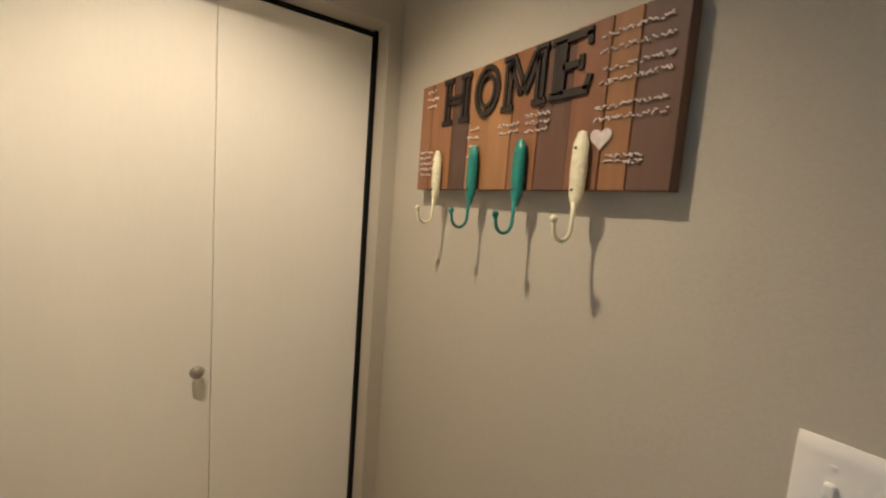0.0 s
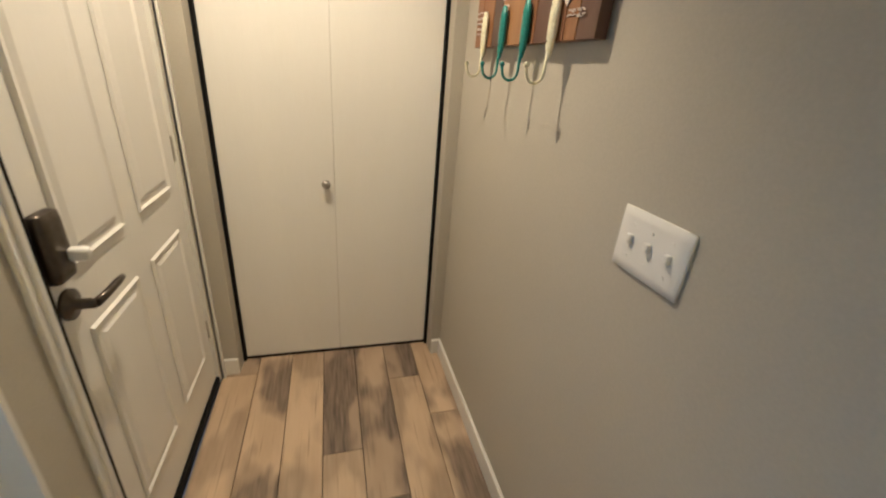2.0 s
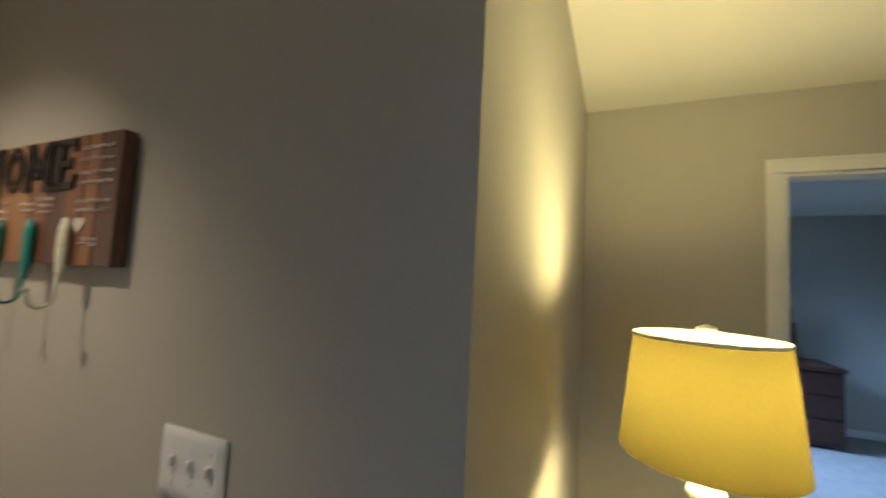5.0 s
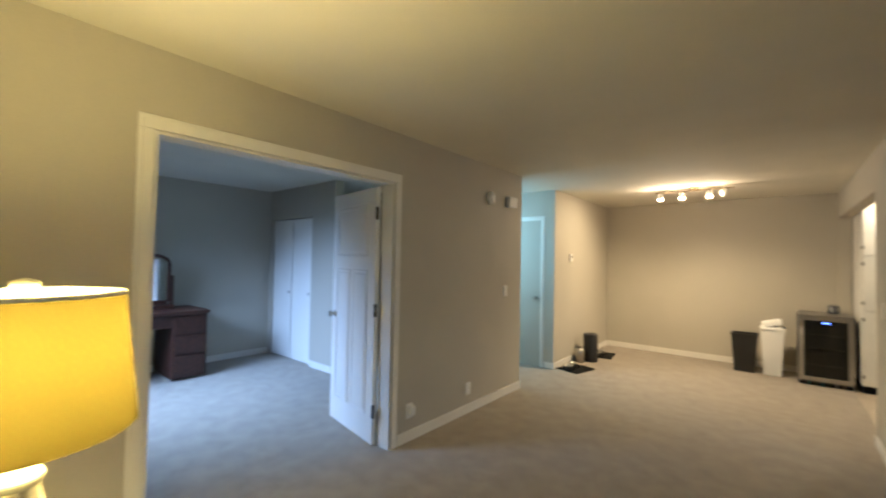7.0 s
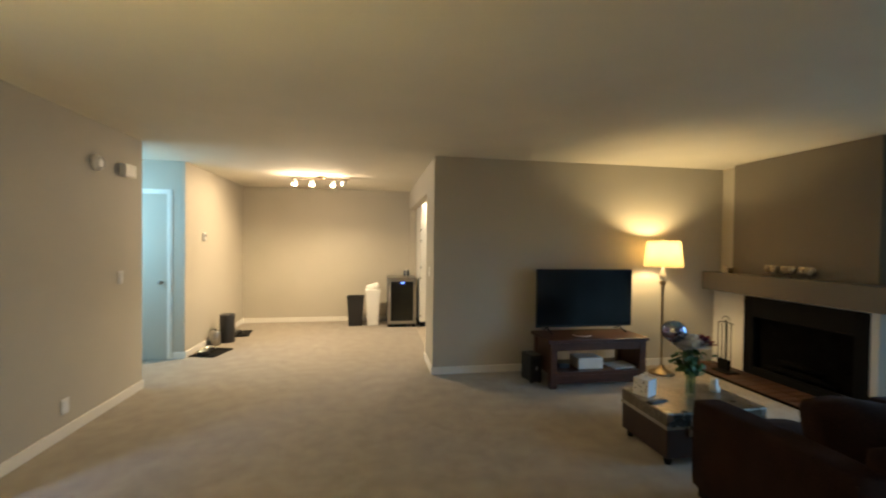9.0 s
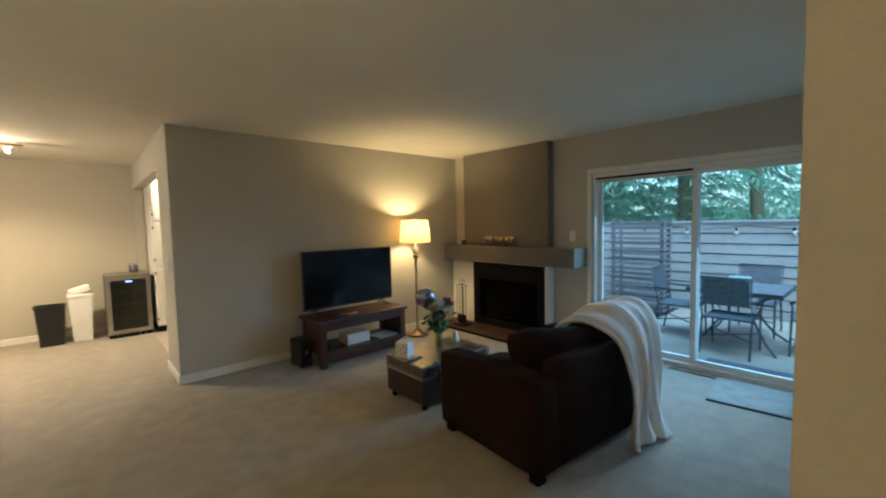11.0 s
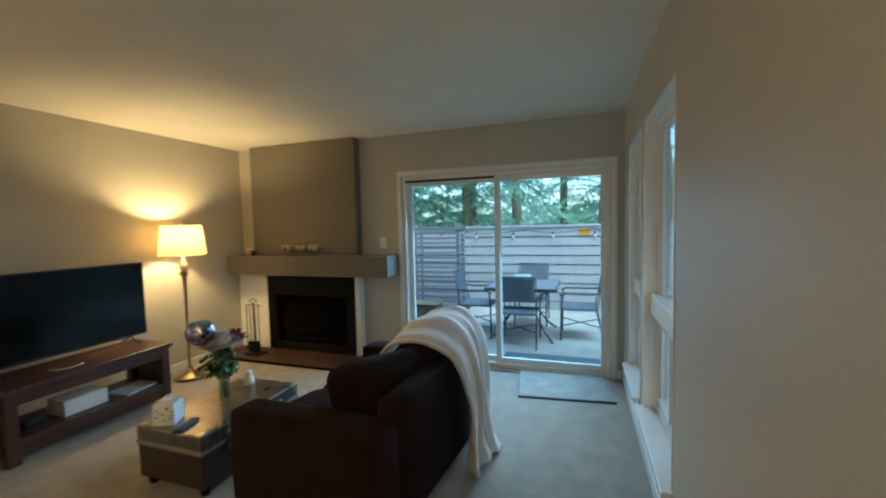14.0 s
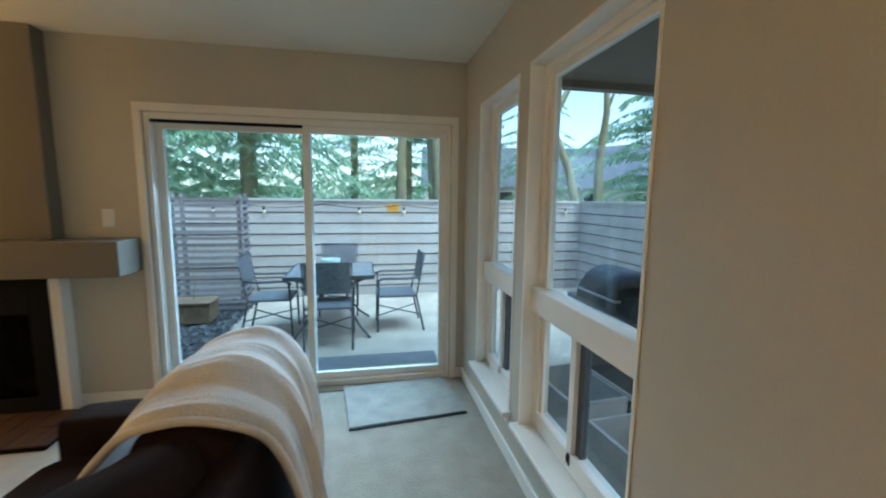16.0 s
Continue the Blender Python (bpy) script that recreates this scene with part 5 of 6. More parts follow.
part("body", lathe([(0, 0), (0.098, 0), (0.10, 0.01), (0.10, 0.385), (0.092, 0.395), (0, 0.395)], 32), PLASTIC, tank)
part("rim", lathe([(0.088, 0.392), (0.10, 0.394), (0.098, 0.402), (0.088, 0.400), (0.088, 0.392)], 32), GRAPH, tank)
jar = thing("steel_canister", 2.06, -5.86, 0, 0, "small steel food canister behind the feeder", "canister")
part("body", lathe([(0, 0), (0.07, 0), (0.07, 0.17), (0.055, 0.20), (0, 0.20)], 24), STEEL, jar)
part("knob", lathe([(0, 0.20), (0.012, 0.20), (0.016, 0.22), (0, 0.228)], 12), BLACK, jar)
for x, y, t in ((1.95, -5.42, -14), (1.95, -6.50, 8)):
    pm = thing("pet_mat", x, y, 0, t, "black rubber pet mat on the carpet", "pet mat", "pet feeding mats")
    part("sheet", boxes((-0.17, 0.17, -0.20, 0.20, 0.002, 0.010), bevel=0.003), BLACK, pm)
    part("rim", boxes((-0.17, 0.17, 0.185, 0.20, 0.010, 0.018), (-0.17, 0.17, -0.20, -0.185, 0.010, 0.018)), BLACK, pm)
    for dy in (-0.09, 0.09):
        wb = thing("pet_bowl", x + 0.06, y + dy, 0.010, 0, "stainless steel pet bowl on the black mat", "pet bowl", "pet bowls")
        part("bowl", lathe([(0, 0), (0.075, 0), (0.062, 0.045), (0.07, 0.055), (0.055, 0.052), (0.045, 0.015), (0, 0.012)], 24), STEEL, wb)
        part("foot_ring", lathe([(0.07, 0), (0.078, 0), (0.076, 0.008), (0.07, 0.008), (0.07, 0)], 24), BLACK, wb)
ld = thing("louvered_door", 2.725, -5.222, 0, 0, "white louvered bathroom door, closed, with round knob", "door")
part("frame", boxes((-0.35, -0.26, -0.017, 0.017, 0.01, 2.02), (0.26, 0.35, -0.017, 0.017, 0.01, 2.02), (-0.26, 0.26, -0.017, 0.017, 0.01, 0.22),
                    (-0.26, 0.26, -0.017, 0.017, 0.88, 1.03), (-0.26, 0.26, -0.017, 0.017, 1.90, 2.02), bevel=0.003), TRIM, ld)
part("backing", boxes((-0.26, 0.26, -0.015, -0.012, 0.22, 0.88), (-0.26, 0.26, -0.015, -0.012, 1.03, 1.90)), TRIM, ld)
proto = mesh_of("slat", boxes((-0.26, 0.26, -0.018, 0.018, -0.0025, 0.0025)), TRIM)
for z0, n in ((0.225, 20), (1.035, 26)):
    for k in range(n):
        s = new("slat", proto)
        s.parent = ld
        s.matrix_local = pose(0, 0, z0 + 0.016 + 0.0325 * k, -48, 0, 0)
part("knob", lathe([(0, 0), (0.028, 0), (0.011, 0.01), (0.011, 0.03), (0.027, 0.045), (0.024, 0.06), (0, 0.065)], 18), NICKEL, ld).matrix_local = pose(-0.29, 0.017, 0.95, -90, 0, 0)
track = thing("track_light", 0.65, -6.0, 2.44, 0, "ceiling track light with three lit spot heads", "track light")
part("canopy", lathe([(0, 0), (0.06, 0), (0.055, -0.025), (0, -0.028)], 24), BRASS, track)
part("bar", tube([(-0.42, 0, -0.035), (-0.2, 0.02, -0.035), (0, 0, -0.035), (0.2, -0.02, -0.035), (0.45, 0, -0.035)], 0.008), BRASS, track)
for x, lit, tx, ty in ((0.38, 1, 2.17, -5.75), (0.13, 1, 1.0, -6.2), (-0.17, 1, 0.3, -6.1), (-0.36, 0, 0, 0)):
    hd = part("spot_head", lathe([(0, 0.0), (0.02, 0.0), (0.032, -0.03), (0.036, -0.085), (0.033, -0.085), (0.028, -0.03), (0, -0.02)], 18), WHITEP, track, "" if lit else "unlit head")
    hd.matrix_local = pose(x, 0.0, -0.055, 22 if lit else 0, 0, 0) if lit else pose(x, 0, -0.06, 20, -55, 0)
    part("stem", tube([(x, 0, -0.035), (x, 0, -0.058)], 0.006), BRASS, track)
    if lit:
        bb = part("bulb", lathe([(0, -0.10), (0.024, -0.092), (0.030, -0.075), (0.026, -0.05), (0, -0.04)], 16), BULB, track, "glowing bulb")
        bb.matrix_local = pose(x, 0.0, -0.055, 22, 0, 0)
        bb.visible_shadow = False
        lamp("track_bulb", "POINT", (0.65 + x, -5.94, 2.28), 5.5, (1.0, 0.66, 0.36), 0.03)
        lamp("track_spot", "SPOT", (0.65 + x, -5.95, 2.27), SPOT_W, (1.0, 0.68, 0.34), 0.04, (tx, ty, 0.0 if ty != -5.75 else 0.7), 146)

# ---- patio door ----
pd = tagged(new("window_4"), "white sliding glass patio door, closed", "patio door", "", "structure")
X = -4.55
part("outer_frame", boxes((X - 0.06, X + 0.066, -1.995, -1.965, 0.0, 1.99), (X - 0.06, X + 0.066, 0.046, 0.075, 0.0, 1.99), (X - 0.06, X + 0.066, -1.965, 0.046, 1.945, 1.99),
                          (X - 0.06, X + 0.066, -1.965, 0.046, 0.0, 0.045), bevel=0.003), TRIM, pd)


def leaf(x, a, b, name):
    s = part(name, boxes((x - 0.018, x + 0.018, a, a + 0.05, 0.047, 1.943), (x - 0.018, x + 0.018, b - 0.05, b, 0.047, 1.943),
                         (x - 0.018, x + 0.018, a + 0.05, b - 0.05, 1.893, 1.943), (x - 0.018, x + 0.018, a + 0.05, b - 0.05, 0.047, 0.10), bevel=0.003), TRIM, pd)
    part("pane", boxes((x - 0.003, x + 0.003, a + 0.05, b - 0.05, 0.10, 1.893)), GLASS, s).visible_shadow = False
    return s


leaf(X - 0.025, -1.965, -0.95, "fixed_leaf")
sl = leaf(X + 0.022, -1.005, 0.045, "sliding_leaf")
part("pull_handle", tube([(X + 0.042, 0.015, 0.86), (X + 0.075, 0.015, 0.88), (X + 0.075, 0.015, 1.06), (X + 0.042, 0.015, 1.08)], 0.008), TRIM, sl)
# Black strip painted in for the shade below the head track.
part("blind_rail", boxes((X + 0.042, X + 0.062, -1.96, -1.0, 1.925, 1.945)), BLACK, pd, "dark track shadow strip")

# ---- outdoors ----
G = -0.14
setting("patio_slab", boxes((-7.9, -0.86, -2.15, 3.12, G, G + 0.03)), CONCRETE, "pale concrete patio slab", "pavement")
Z = G + 0.03


def fence(name, axis, at, lo, hi, label, out):
    f = tagged(new(name), label, "fence", "", "structure")
    plank = 0.1675
    def row(u0, u1, d0, d1, z0, z1):
        a, b = sorted((at + out * d0, at + out * d1))
        return (a, b, u0, u1, z0, z1) if axis == "y" else (u0, u1, a, b, z0, z1)
    # Darker than the planks, so its colour draws the shadow lines between them.
    part("core", boxes(row(lo, hi, -0.10, 0.0, G, 1.38)), WEATHER, f)
    z = G + 0.02
    for k in range(9):
        bm = bmesh.new()
        lo_, hi_ = at + out * 0.026, at + out * 0.012
        a = [(lo_, z), (hi_, z + plank - 0.022), (at, z + plank - 0.022), (at, z)]
        ends = []
        for u in (lo, hi):
            ends.append([bm.verts.new((d, u, c) if axis == "y" else (u, d, c)) for d, c in a])
        bm.faces.new(ends[0]), bm.faces.new(ends[1])
        for i in range(4):
            bm.faces.new((ends[0][i], ends[0][(i + 1) % 4], ends[1][(i + 1) % 4], ends[1][i]))
        part("plank", bm, SIDING, f)
        z += plank
    part("cap", boxes(row(lo, hi, -0.13, 0.05, 1.38, 1.42), row(lo, hi, 0.0, 0.025, 1.335, 1.379), bevel=0.004), SIDING, f)
    return f


fence("wall_fence_west", "y", -7.95, -8, 3.17, "beige lap-sided patio fence with flat cap", 1)
fence("wall_fence_north", "x", 3.17, -7.95, -0.86, "beige lap-sided patio fence with flat cap", -1)
lights = thing("string_lights", -7.90, 0, 1.30, 0, "black cord of small clear bulbs along the fence", "string lights")
cord = []
for k in range(61):
    y = -3.0 + 0.1 * k
    cord.append((0.0, y, 0.035 - 0.05 * abs(math.sin(y * math.pi / 1.2))))
part("cord", tube(cord, 0.005, 5), BLACK, lights)
for k in range(9):
    y = -2.75 + 0.7 * k
    part("bulb", lathe([(0, -0.13), (0.022, -0.11), (0.028, -0.08), (0.015, -0.05), (0, -0.045)], 10, 0.012, y), SOFTW, lights)
    part("socket", lathe([(0, -0.055), (0.014, -0.055), (0.014, 0.0), (0, 0.0)], 8, 0.012, y), BLACK, lights)
tag = thing("fence_tag", -7.925, -0.12, 1.22, 0, "small orange ornament hanging on the fence", "ornament")
part("sheet", boxes((0.0, 0.012, -0.09, 0.09, 0.0, 0.13), bevel=0.004), material("orange_card", (0.60, 0.30, 0.05), 0.6), tag)


def patio_chair(x, y, turn, label):
    c = thing("patio_chair", x, y, Z, turn, label, "patio chair", "chairs round the patio table")
    for s in (-0.24, 0.24):
        part("front_leg", tube([(s, 0.24, 0), (s, 0.23, 0.42), (s * 1.08, 0.22, 0.62)], 0.012), GRAPH, c)
        part("back_leg", tube([(s, -0.30, 0), (s, -0.21, 0.42), (s, -0.30, 0.90)], 0.012), GRAPH, c)
        part("armrest", tube([(s * 1.08, 0.25, 0.60), (s * 1.08, 0.18, 0.635), (s * 1.08, -0.10, 0.63), (s, -0.255, 0.64)], 0.014), GRAPH, c)
    part("seat", boxes((-0.235, 0.235, -0.21, 0.24, 0.405, 0.43), bevel=0.006), WICKER, c, "grey woven seat")
    bm = boxes((-0.225, 0.225, -0.010, 0.010, 0.13, 0.44), bevel=0.006)
    part("backrest", bm, WICKER, c, "grey woven backrest").matrix_local = pose(0, -0.225, 0.46, 10.5, 0, 0)
    part("stretcher", tube([(-0.24, 0.235, 0.2), (0.24, -0.25, 0.2)], 0.008), GRAPH, c)
    part("stretcher", tube([(0.24, 0.235, 0.2), (-0.24, -0.25, 0.2)], 0.008), GRAPH, c)
    part("lower_rail", tube([(-0.235, -0.25, 0.59), (0.235, -0.25, 0.59)], 0.009), GRAPH, c)
    part("top_rail", tube([(-0.24, -0.30, 0.90), (0.24, -0.30, 0.90)], 0.012), GRAPH, c)
    return c


patio_chair(-5.80, -0.95, 90, "grey woven patio chair with its back to the door")
patio_chair(-6.25, -1.62, 0, "grey woven patio chair with metal arms at the table")
patio_chair(-6.25, -0.20, 180, "grey woven patio chair with metal arms at the table")
patio_chair(-6.95, -0.92, -90, "grey woven patio chair in front of the fence")
pt = thing("patio_table", -6.25, -0.95, Z, 0, "square metal patio table with slate mosaic top", "patio table")
part("tabletop", boxes((-0.46, 0.46, -0.46, 0.46, 0.69, 0.715), bevel=0.006), MOSAIC, pt)
part("rim", boxes((-0.475, 0.475, -0.475, -0.461, 0.675, 0.718), (-0.475, 0.475, 0.461, 0.475, 0.675, 0.718), (-0.475, -0.461, -0.461, 0.461, 0.675, 0.718), (0.461, 0.475, -0.461, 0.461, 0.675, 0.718)), GRAPH, pt)
for sx in (-1, 1):
    for sy in (-1, 1):
        part("leg", tube([(sx * 0.42, sy * 0.42, 0.0), (sx * 0.30, sy * 0.30, 0.12), (sx * 0.15, sy * 0.15, 0.36), (sx * 0.22, sy * 0.22, 0.58), (sx * 0.40, sy * 0.40, 0.685)], 0.014), GRAPH, pt)
part("ring", tube([(0.2 * math.cos(a), 0.2 * math.sin(a), 0.34) for a in [2 * math.pi * k / 16 for k in range(17)]], 0.008), GRAPH, pt)
pot = thing("flower_pot", -6.35, -0.98, Z + 0.715, 0, "pale green pot standing on the patio table", "pot")
part("pot", lathe([(0, 0), (0.09, 0), (0.12, 0.11), (0.108, 0.11), (0.08, 0.02), (0, 0.02)], 20), material("pale_green_glaze", (0.42, 0.52, 0.46), 0.3), pot)
for name, x0, x1, y0, y1, m, lab in (("outdoor_mat", -5.32, -4.70, -1.05, 0.10, OUTMAT, "grey outdoor mat before the patio door"),
                                     ("coir_doormat", -5.0, -4.78, -0.70, 0.02, COIR, "brown coir doormat on the grey mat")):
    o = thing(name, (x0 + x1) / 2, (y0 + y1) / 2, Z if m is OUTMAT else Z + 0.014, 0, lab, "doormat")
    part("mat_pad", boxes(((x0 - x1) / 2, (x1 - x0) / 2, (y0 - y1) / 2, (y1 - y0) / 2, 0.001, 0.014), bevel=0.004), m, o)
scr = thing("slatted_screen", -7.25, -2.62, G, 0, "weathered wooden screen of narrow horizontal slats", "garden screen")
for y in (-0.42, 0.38):
    for x in (-0.3, 0.0):
        part("post", boxes((x, x + 0.045, y, y + 0.045, 0, 1.62), bevel=0.004), WEATHER, scr)
sm = mesh_of("slat", boxes((0.046, 0.062, -0.44, 0.45, 0, 0.042)), WEATHER)
em = mesh_of("slat", boxes((-0.32, 0.07, 0.428, 0.444, 0, 0.042)), WEATHER)
for k in range(18):
    for me in (sm, em):
        s = new("slat", me)
        s.parent = scr
        s.matrix_local = pose(0, 0, 0.06 + 0.086 * k)
box1 = thing("wooden_planter", -6.80, -2.68, G, 0, "low weathered wooden planter box on black stones", "planter")
part("box", boxes((-0.16, 0.16, -0.24, -0.215, 0.04, 0.28), (-0.16, 0.16, 0.215, 0.24, 0.04, 0.28), (-0.16, -0.135, -0.215, 0.215, 0.04, 0.28), (0.135, 0.16, -0.215, 0.215, 0.04, 0.28),
                  (-0.18, 0.18, -0.26, 0.26, 0.28, 0.30), bevel=0.004), CRATE, box1)
part("soil", boxes((-0.135, 0.135, -0.215, 0.215, 0.05, 0.25)), BARK, box1)
part("dry_stems", tube([(0, 0, 0.25), (0.03, 0.05, 0.5), (0.0, 0.02, 0.8), (0.05, 0.10, 1.0)], [0.006, 0.005, 0.004, 0.002], 5), BARK, box1)
r3 = random.Random(11)
vl, fl = [], []
for k in range(900):
    x, y = r3.uniform(-7.9, -4.65), r3.uniform(-3.6, -2.13)
    s = r3.uniform(0.03, 0.06)
    base = len(vl)
    for u, v, w in ((1, 0, 0), (0, 1, 0), (-1, 0, 0), (0, -1, 0), (0.2, 0.1, 0.75), (0.7, 0.7, 0.4), (-0.7, 0.7, 0.4), (-0.7, -0.7, 0.4), (0.7, -0.7, 0.4)):
        vl.append((x + s * u * r3.uniform(0.8, 1.2), y + s * v * r3.uniform(0.8, 1.2), G + 0.010 + s * w * 0.8))
    for a, b, c in ((0, 1, 5), (1, 2, 6), (2, 3, 7), (3, 0, 8), (5, 1, 4), (1, 6, 4), (6, 2, 4), (2, 7, 4), (7, 3, 4), (3, 8, 4), (8, 0, 4), (0, 5, 4)):
        fl.append((base + a, base + b, base + c))
setting("stone_bed", boxes((-7.93, -4.64, -8.0, -2.152, G - 0.1, G + 0.012)), STONES, "dark gravel bed beside the patio slab", "ground")
me = bpy.data.meshes.new("black_stones")
me.from_pydata(vl, [], fl)
me.materials.append(STONES)
tagged(new("black_stones", me), "bed of smooth black river stones", "stones", "", "stuff")
grill = thing("barbecue_grill", -4.22, 1.50, Z, 0, "black gas barbecue grill on the patio", "barbecue")
part("cart", boxes((-0.40, 0.40, -0.24, 0.24, 0.10, 0.68), bevel=0.01), PLASTIC, grill)
bm = bmesh.new()
ends = []
for x in (-0.36, 0.36):
    ends.append([bm.verts.new((x, 0.27 * math.cos(a), 0.70 + 0.30 * math.sin(a))) for a in [math.pi * k / 12 for k in range(13)]])
bm.faces.new(ends[0]), bm.faces.new(ends[1])
for i in range(12):
    bm.faces.new((ends[0][i], ends[0][i + 1], ends[1][i + 1], ends[1][i])).smooth = True
part("hood", bm, PLASTIC, grill)
part("handle", tube([(-0.25, -0.27, 0.82), (-0.25, -0.31, 0.82), (0.25, -0.31, 0.82), (0.25, -0.27, 0.82)], 0.010), STEEL, grill)
for x in (-0.60, 0.41):
    part("side_shelf", boxes((x, x + 0.19, -0.22, 0.22, 0.66, 0.70), bevel=0.006), GRAPH, grill)
for x in (-0.36, 0.36):
    for y in (-0.2, 0.2):
        part("wheel", lathe([(0, -0.02), (0.05, -0.02), (0.05, 0.02), (0, 0.02)], 14), BLACK, grill).matrix_local = pose(x, y, 0.05, 0, 90, 0)
for x, y in ((-3.75, 0.78), (-3.05, 0.82)):
    tub = thing("storage_tub", x, y, Z, 5, "pale grey plastic tub outside the window", "tub", "tubs outside the window")
    part("shell", boxes((-0.27, 0.27, -0.19, -0.175, 0, 0.36), (-0.27, 0.27, 0.175, 0.19, 0, 0.36), (-0.27, -0.255, -0.175, 0.175, 0, 0.36), (0.255, 0.27, -0.175, 0.175, 0, 0.36), bevel=0.004), TUB_GREY, tub)
    part("bottom", boxes((-0.255, 0.255, -0.175, 0.175, 0.0, 0.02)), TUB_GREY, tub)
    part("rim", boxes((-0.29, 0.29, -0.21, -0.19, 0.34, 0.37), (-0.29, 0.29, 0.19, 0.21, 0.34, 0.37)), TUB_GREY, tub)
# Soffit outside window_1; its unseen eastern end is added to shade the sidelight.
setting("porch_roof", boxes((-4.50, -1.9, 0.335, 2.75, 2.38, 2.46), (-4.60, -4.50, 0.335, 2.80, 2.33, 2.50), (-4.50, -1.9, 2.75, 2.82, 2.33, 2.50)), SOFFIT, "brown boarded porch soffit", "roof")
setting("roof", boxes((-4.9, 6.2, -7.8, 0.335, 2.585, 2.75), (-0.96, 6.2, 0.335, 3.2, 2.585, 2.75)), ROOF, "dark flat roof of the apartment", "roof")


def conifer(x, y, h, spread, seed):
    rr = random.Random(seed)
    t = thing("conifer_tree", x, y, G, 0, "tall evergreen conifer with drooping branches behind the fence", "tree", "trees behind the fence")
    part("trunk", tube([(0, 0, -0.1), (0.05, 0, h * 0.3), (0, 0.08, h * 0.65), (0.03, 0, h)], [h * 0.015, h * 0.012, h * 0.007, 0.015], 9), BARK, t)
    V, F = [], []
    boughs = [(h * (0.07 + 0.91 * k / 70), spread * (1 - 0.75 * k / 70), 20) for k in range(70)]
    boughs += [(rr.uniform(1.0, 5.0), spread * rr.uniform(0.7, 1.15), 46) for k in range(34)]
    for k, (z, reach, count) in enumerate(boughs):
        a = k * 2.4 + rr.uniform(-0.3, 0.3)
        L = reach * rr.uniform(0.6, 1.1)
        d = Vector((math.cos(a), math.sin(a), 0))
        s = Vector((-d.y, d.x, 0))
        for j in range(count):
            f = (j + rr.random()) / count
            p = d * L * f + Vector((0, 0, z - 0.28 * L * f * f + 0.05 * L * math.sin(f * 3)))
            for side in (-1, 1):
                w = L * 0.15 * (1.1 - f) + 0.08
                thin = 0.5 if count > 20 else 1.0
                e = p + s * side * w * rr.uniform(0.5, 1.2) + d * 0.14 + Vector((0, 0, -rr.uniform(0.04, 0.26)))
                q = p + d * rr.uniform(0.03, 0.08) * thin
                m = (p + e) / 2 + Vector((0, 0, -0.06 * rr.random()))
                b = len(V)
                V += [tuple(p), tuple(q), tuple(m + d * 0.05 * thin), tuple(e), tuple(m - d * 0.03 * thin)]
                F += [(b, b + 1, b + 2, b + 4), (b + 4, b + 2, b + 3)]
    me = bpy.data.meshes.new("crown")
    me.from_pydata(V, [], F)
    me.materials.append(NEEDLE)
    o = new("crown", me)
    o.parent = t
    return t


def bare_tree(x, y, h, seed, lean=0.0):
    rr = random.Random(seed)
    t = thing("bare_tree", x, y, G, 0, "leafless mossy tree with thin crooked branches", "tree", "trees behind the fence")
    bm = bmesh.new()
    def grow(p, d, L, r, depth):
        pts, rad = [p], [r]
        for k in range(4):
            d = (d + Vector((rr.uniform(-0.18, 0.18), rr.uniform(-0.18, 0.18), rr.uniform(-0.05, 0.12)))).normalized()
            p = p + d * L / 4
            pts.append(p)
            rad.append(r * (1 - 0.16 * (k + 1)))
            if depth and k >= (1 if depth < 4 else 2):
                e = (d + Vector((rr.uniform(-1, 1), rr.uniform(-1, 1), rr.uniform(-0.1, 0.5)))).normalized()
                grow(p, e, L * rr.uniform(0.45, 0.7), rad[-1] * 0.55, depth - 1)
        tube(pts, rad, 6 if depth > 1 else 4, bm)
    grow(Vector((0, 0, -0.1)), Vector((lean, 0, 1)).normalized(), h * 0.62, h * 0.020, 4)
    part("limbs", bm, BARK, t)
    return t


for i, (x, y, h, s) in enumerate(((-11.0, -5.6, 10, 3.0), (-11.5, -3.2, 12, 3.2), (-10.6, -8.2, 9, 3.0),
                                  (-14, -9.5, 14, 3.5), (-13.0, 8.5, 9, 2.8), (-21, -9, 16, 4), (-22, -1, 16, 4), (-18, 1.2, 14, 3.2), (-16, -4.2, 13, 3.6), (-15, -7.0, 12, 3.4), (-9, 13, 10, 3.0), (-24, 9, 15, 4.0))):
    conifer(x, y, h, s, 20 + i)
for i, (x, y, h) in enumerate(((-12.5, 0.4, 10), (-11.8, 1.3, 11), (-14.5, 2.6, 11), (-10.8, 4.9, 8), (-12.5, 6.3, 9), (-17, 2.2, 12), (-9.5, 7.5, 8), (-18, 6.5, 12), (-15.5, -2.6, 11), (-7.5, 9.0, 8))):
    bare_tree(x, y, h, 60 + i, 0.1 * ((i % 3) - 1))


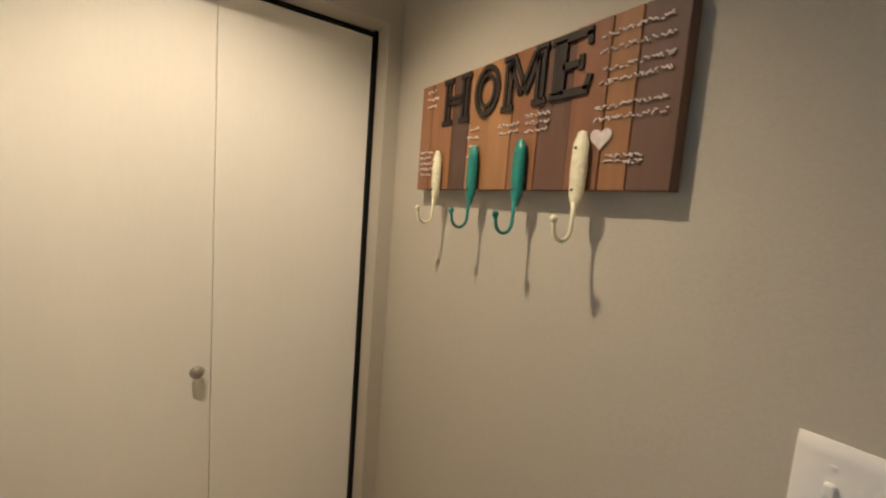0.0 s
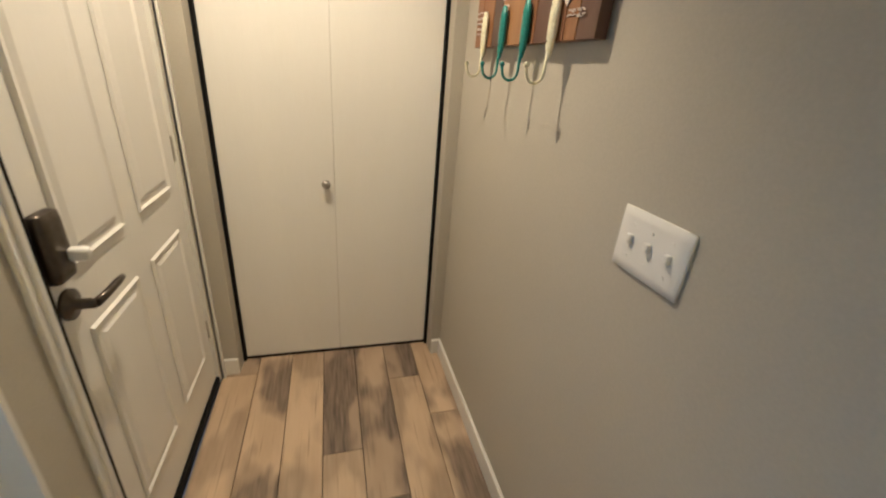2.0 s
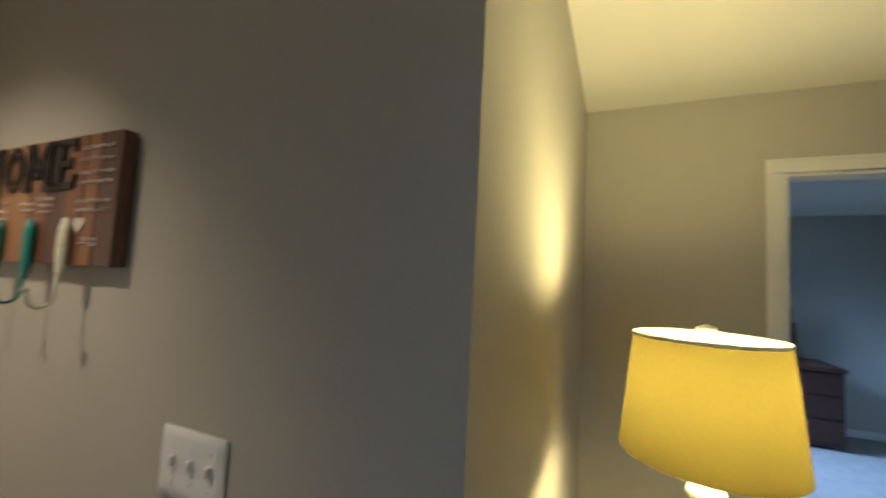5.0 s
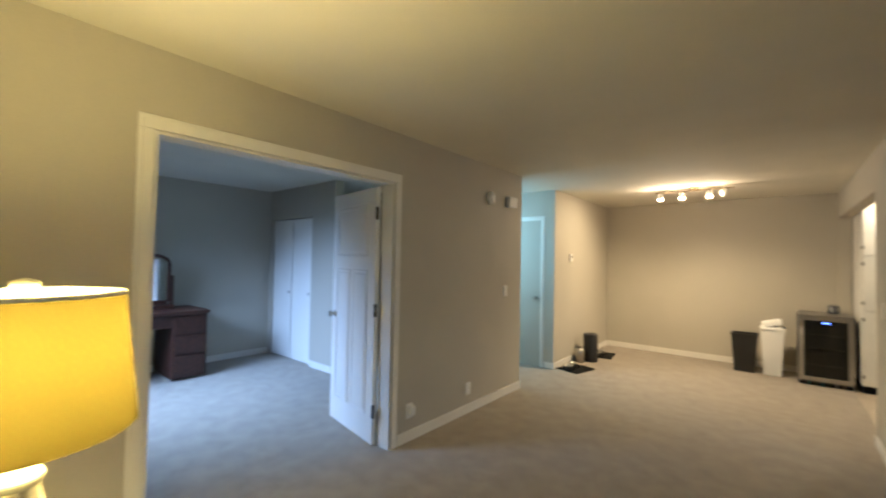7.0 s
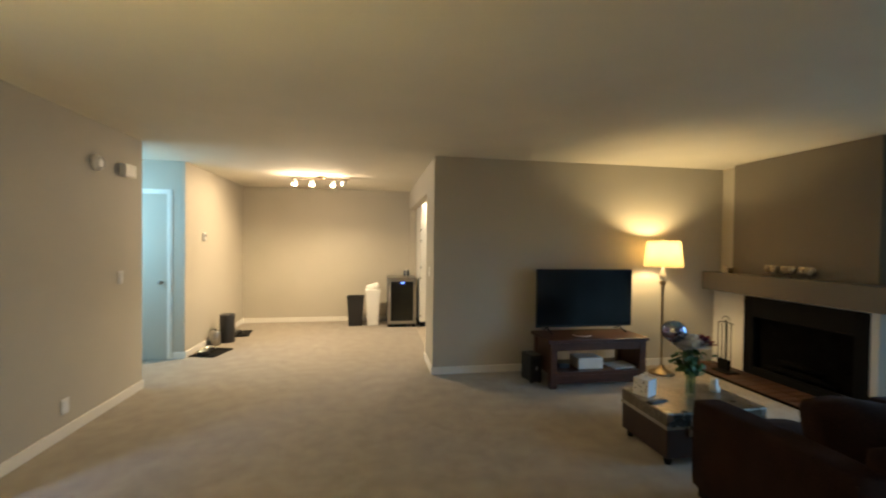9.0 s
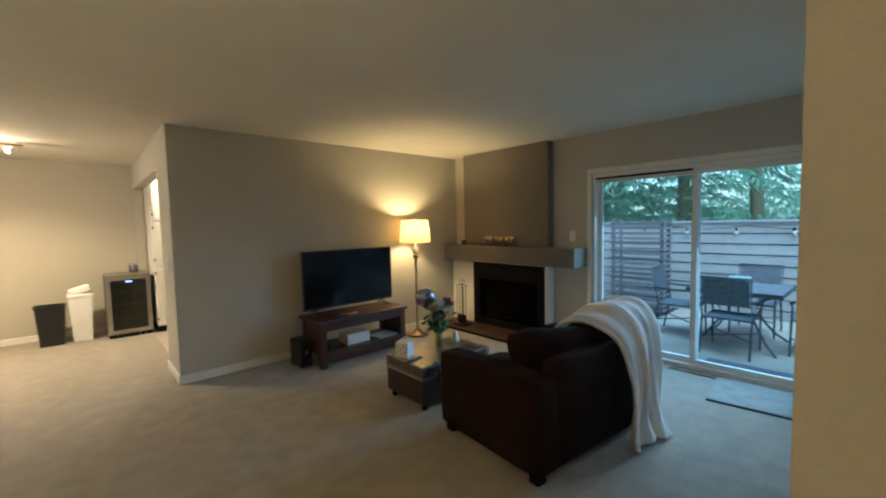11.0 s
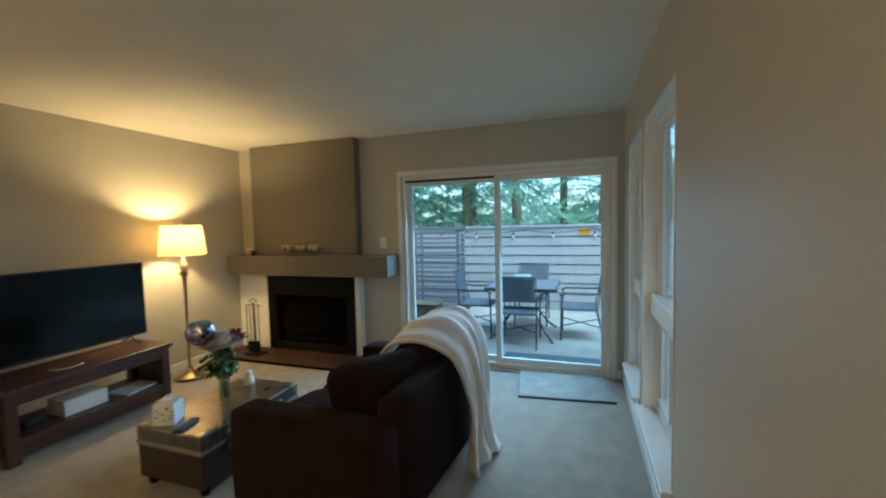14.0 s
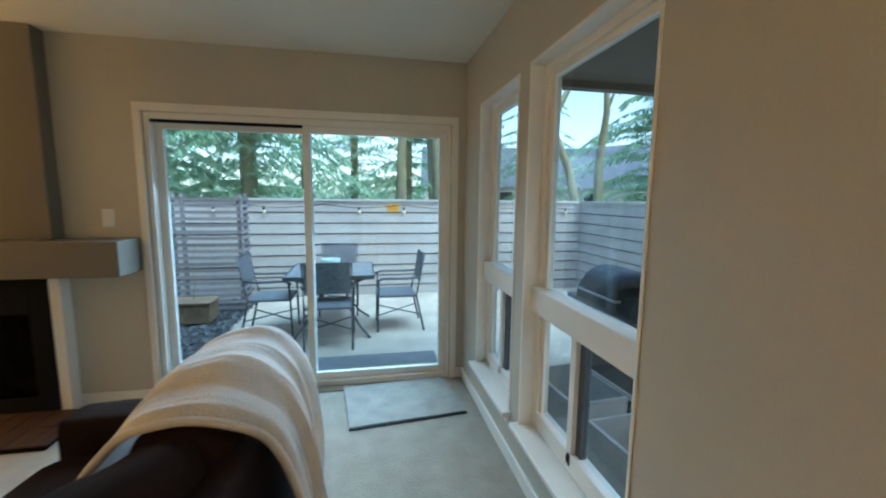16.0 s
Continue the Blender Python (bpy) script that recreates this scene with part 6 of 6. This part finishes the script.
def house(x, y, turn, w, d, h, label):
    o = thing("house", x, y, G, turn, label, "house")
    part("wall", boxes((-w / 2, w / 2, -d / 2, d / 2, 0, h)), SIDING, o)
    bm = bmesh.new()
    r = h + 0.42 * d
    vs = [[bm.verts.new((u, v, z)) for v, z in ((-d / 2 - 0.4, h - 0.1), (0, r), (d / 2 + 0.4, h - 0.1), (0, h - 0.1))] for u in (-w / 2 - 0.3, w / 2 + 0.3)]
    bm.faces.new(vs[0]), bm.faces.new(vs[1])
    for i in range(4):
        bm.faces.new((vs[0][i], vs[0][(i + 1) % 4], vs[1][(i + 1) % 4], vs[1][i]))
    part("roof", bm, ROOF, o, "grey shingled gable roof")
    for u in (-w * 0.3, 0.0, w * 0.3):
        for sv in (-1, 1):
            wd = part("window", boxes((u - 0.5, u + 0.5, sv * d / 2 - 0.03, sv * d / 2 + 0.03, h * 0.45, h * 0.85)), TRIM, o)
            part("pane", boxes((u - 0.43, u + 0.43, sv * d / 2 - 0.04, sv * d / 2 + 0.04, h * 0.47, h * 0.83)), SMOKED, wd)
    return o


house(-27, 16.5, 35, 12, 7, 2.4, "low neighbouring house with grey shingled roof")
house(-31, 9.5, 80, 11, 7, 2.5, "distant house with grey roof among trees")
# distant woods as one mass of foliage
rr = random.Random(5)
V, F = [], []
for k in range(12000):
    a = rr.uniform(math.radians(95), math.radians(255))
    R = rr.uniform(34, 48)
    z = abs(rr.gauss(0, 1.7)) + 0.3
    c = Vector((R * math.cos(a), R * math.sin(a), z))
    q = Euler((rr.uniform(0, 6), rr.uniform(0, 6), rr.uniform(0, 6))).to_matrix()
    s = rr.uniform(0.1, 0.3)
    b = len(V)
    V += [tuple(c + q @ Vector(p) * s) for p in ((-1, -0.5, 0), (1, -0.4, 0.1), (0.8, 0.6, 0), (-0.7, 0.5, 0.2))]
    F.append((b, b + 1, b + 2, b + 3))
me = bpy.data.meshes.new("far_woods")
me.from_pydata(V, [], F)
me.materials.append(NEEDLE)
tagged(new("far_woods", me), "distant mixed woods beyond the neighbouring houses", "woods", "", "stuff")

# ---- pieces of floors ----
planks = setting("floor_entry", boxes((-0.72, 0.335, 0.17, 0.19, -0.02, 0.006)), BLACK, "grey-brown wood-look plank floor of the entry", "floor")
rp = random.Random(9)
x, w = -0.72, 0.152
col = 0
while x < 0.33:
    x1 = min(x + w, 0.335)
    y = 0.192 - rp.uniform(0.0, 0.9)
    while y < 2.69:
        L = rp.choice((0.9, 0.62, 1.22))
        a, b = max(y, 0.192), min(y + L, 2.70)
        if b - a > 0.03:
            p = part("plank", boxes((x + 0.0012, x1 - 0.0012, a + 0.001, b - 0.001, -0.012, 0.0), bevel=0.0015), PLANK, planks)
        y += L
    x = x1
hearth = setting("hearth", boxes((-4.375, -3.94, -4.185, -2.37, 0.0, 0.022)), RECESS_BLACK, "flat brick hearth before the fireplace", "hearth")
bm0 = mesh_of("brick", boxes((-0.103, 0.103, -0.05, 0.05, 0, 0.010), bevel=0.003), BRICK)
for i in range(2):
    for j in range(17):
        b = new("brick", bm0)
        b.parent = hearth
        b.matrix_world = pose(-4.265 + 0.215 * i, -4.12 + 0.1065 * j, 0.0222)
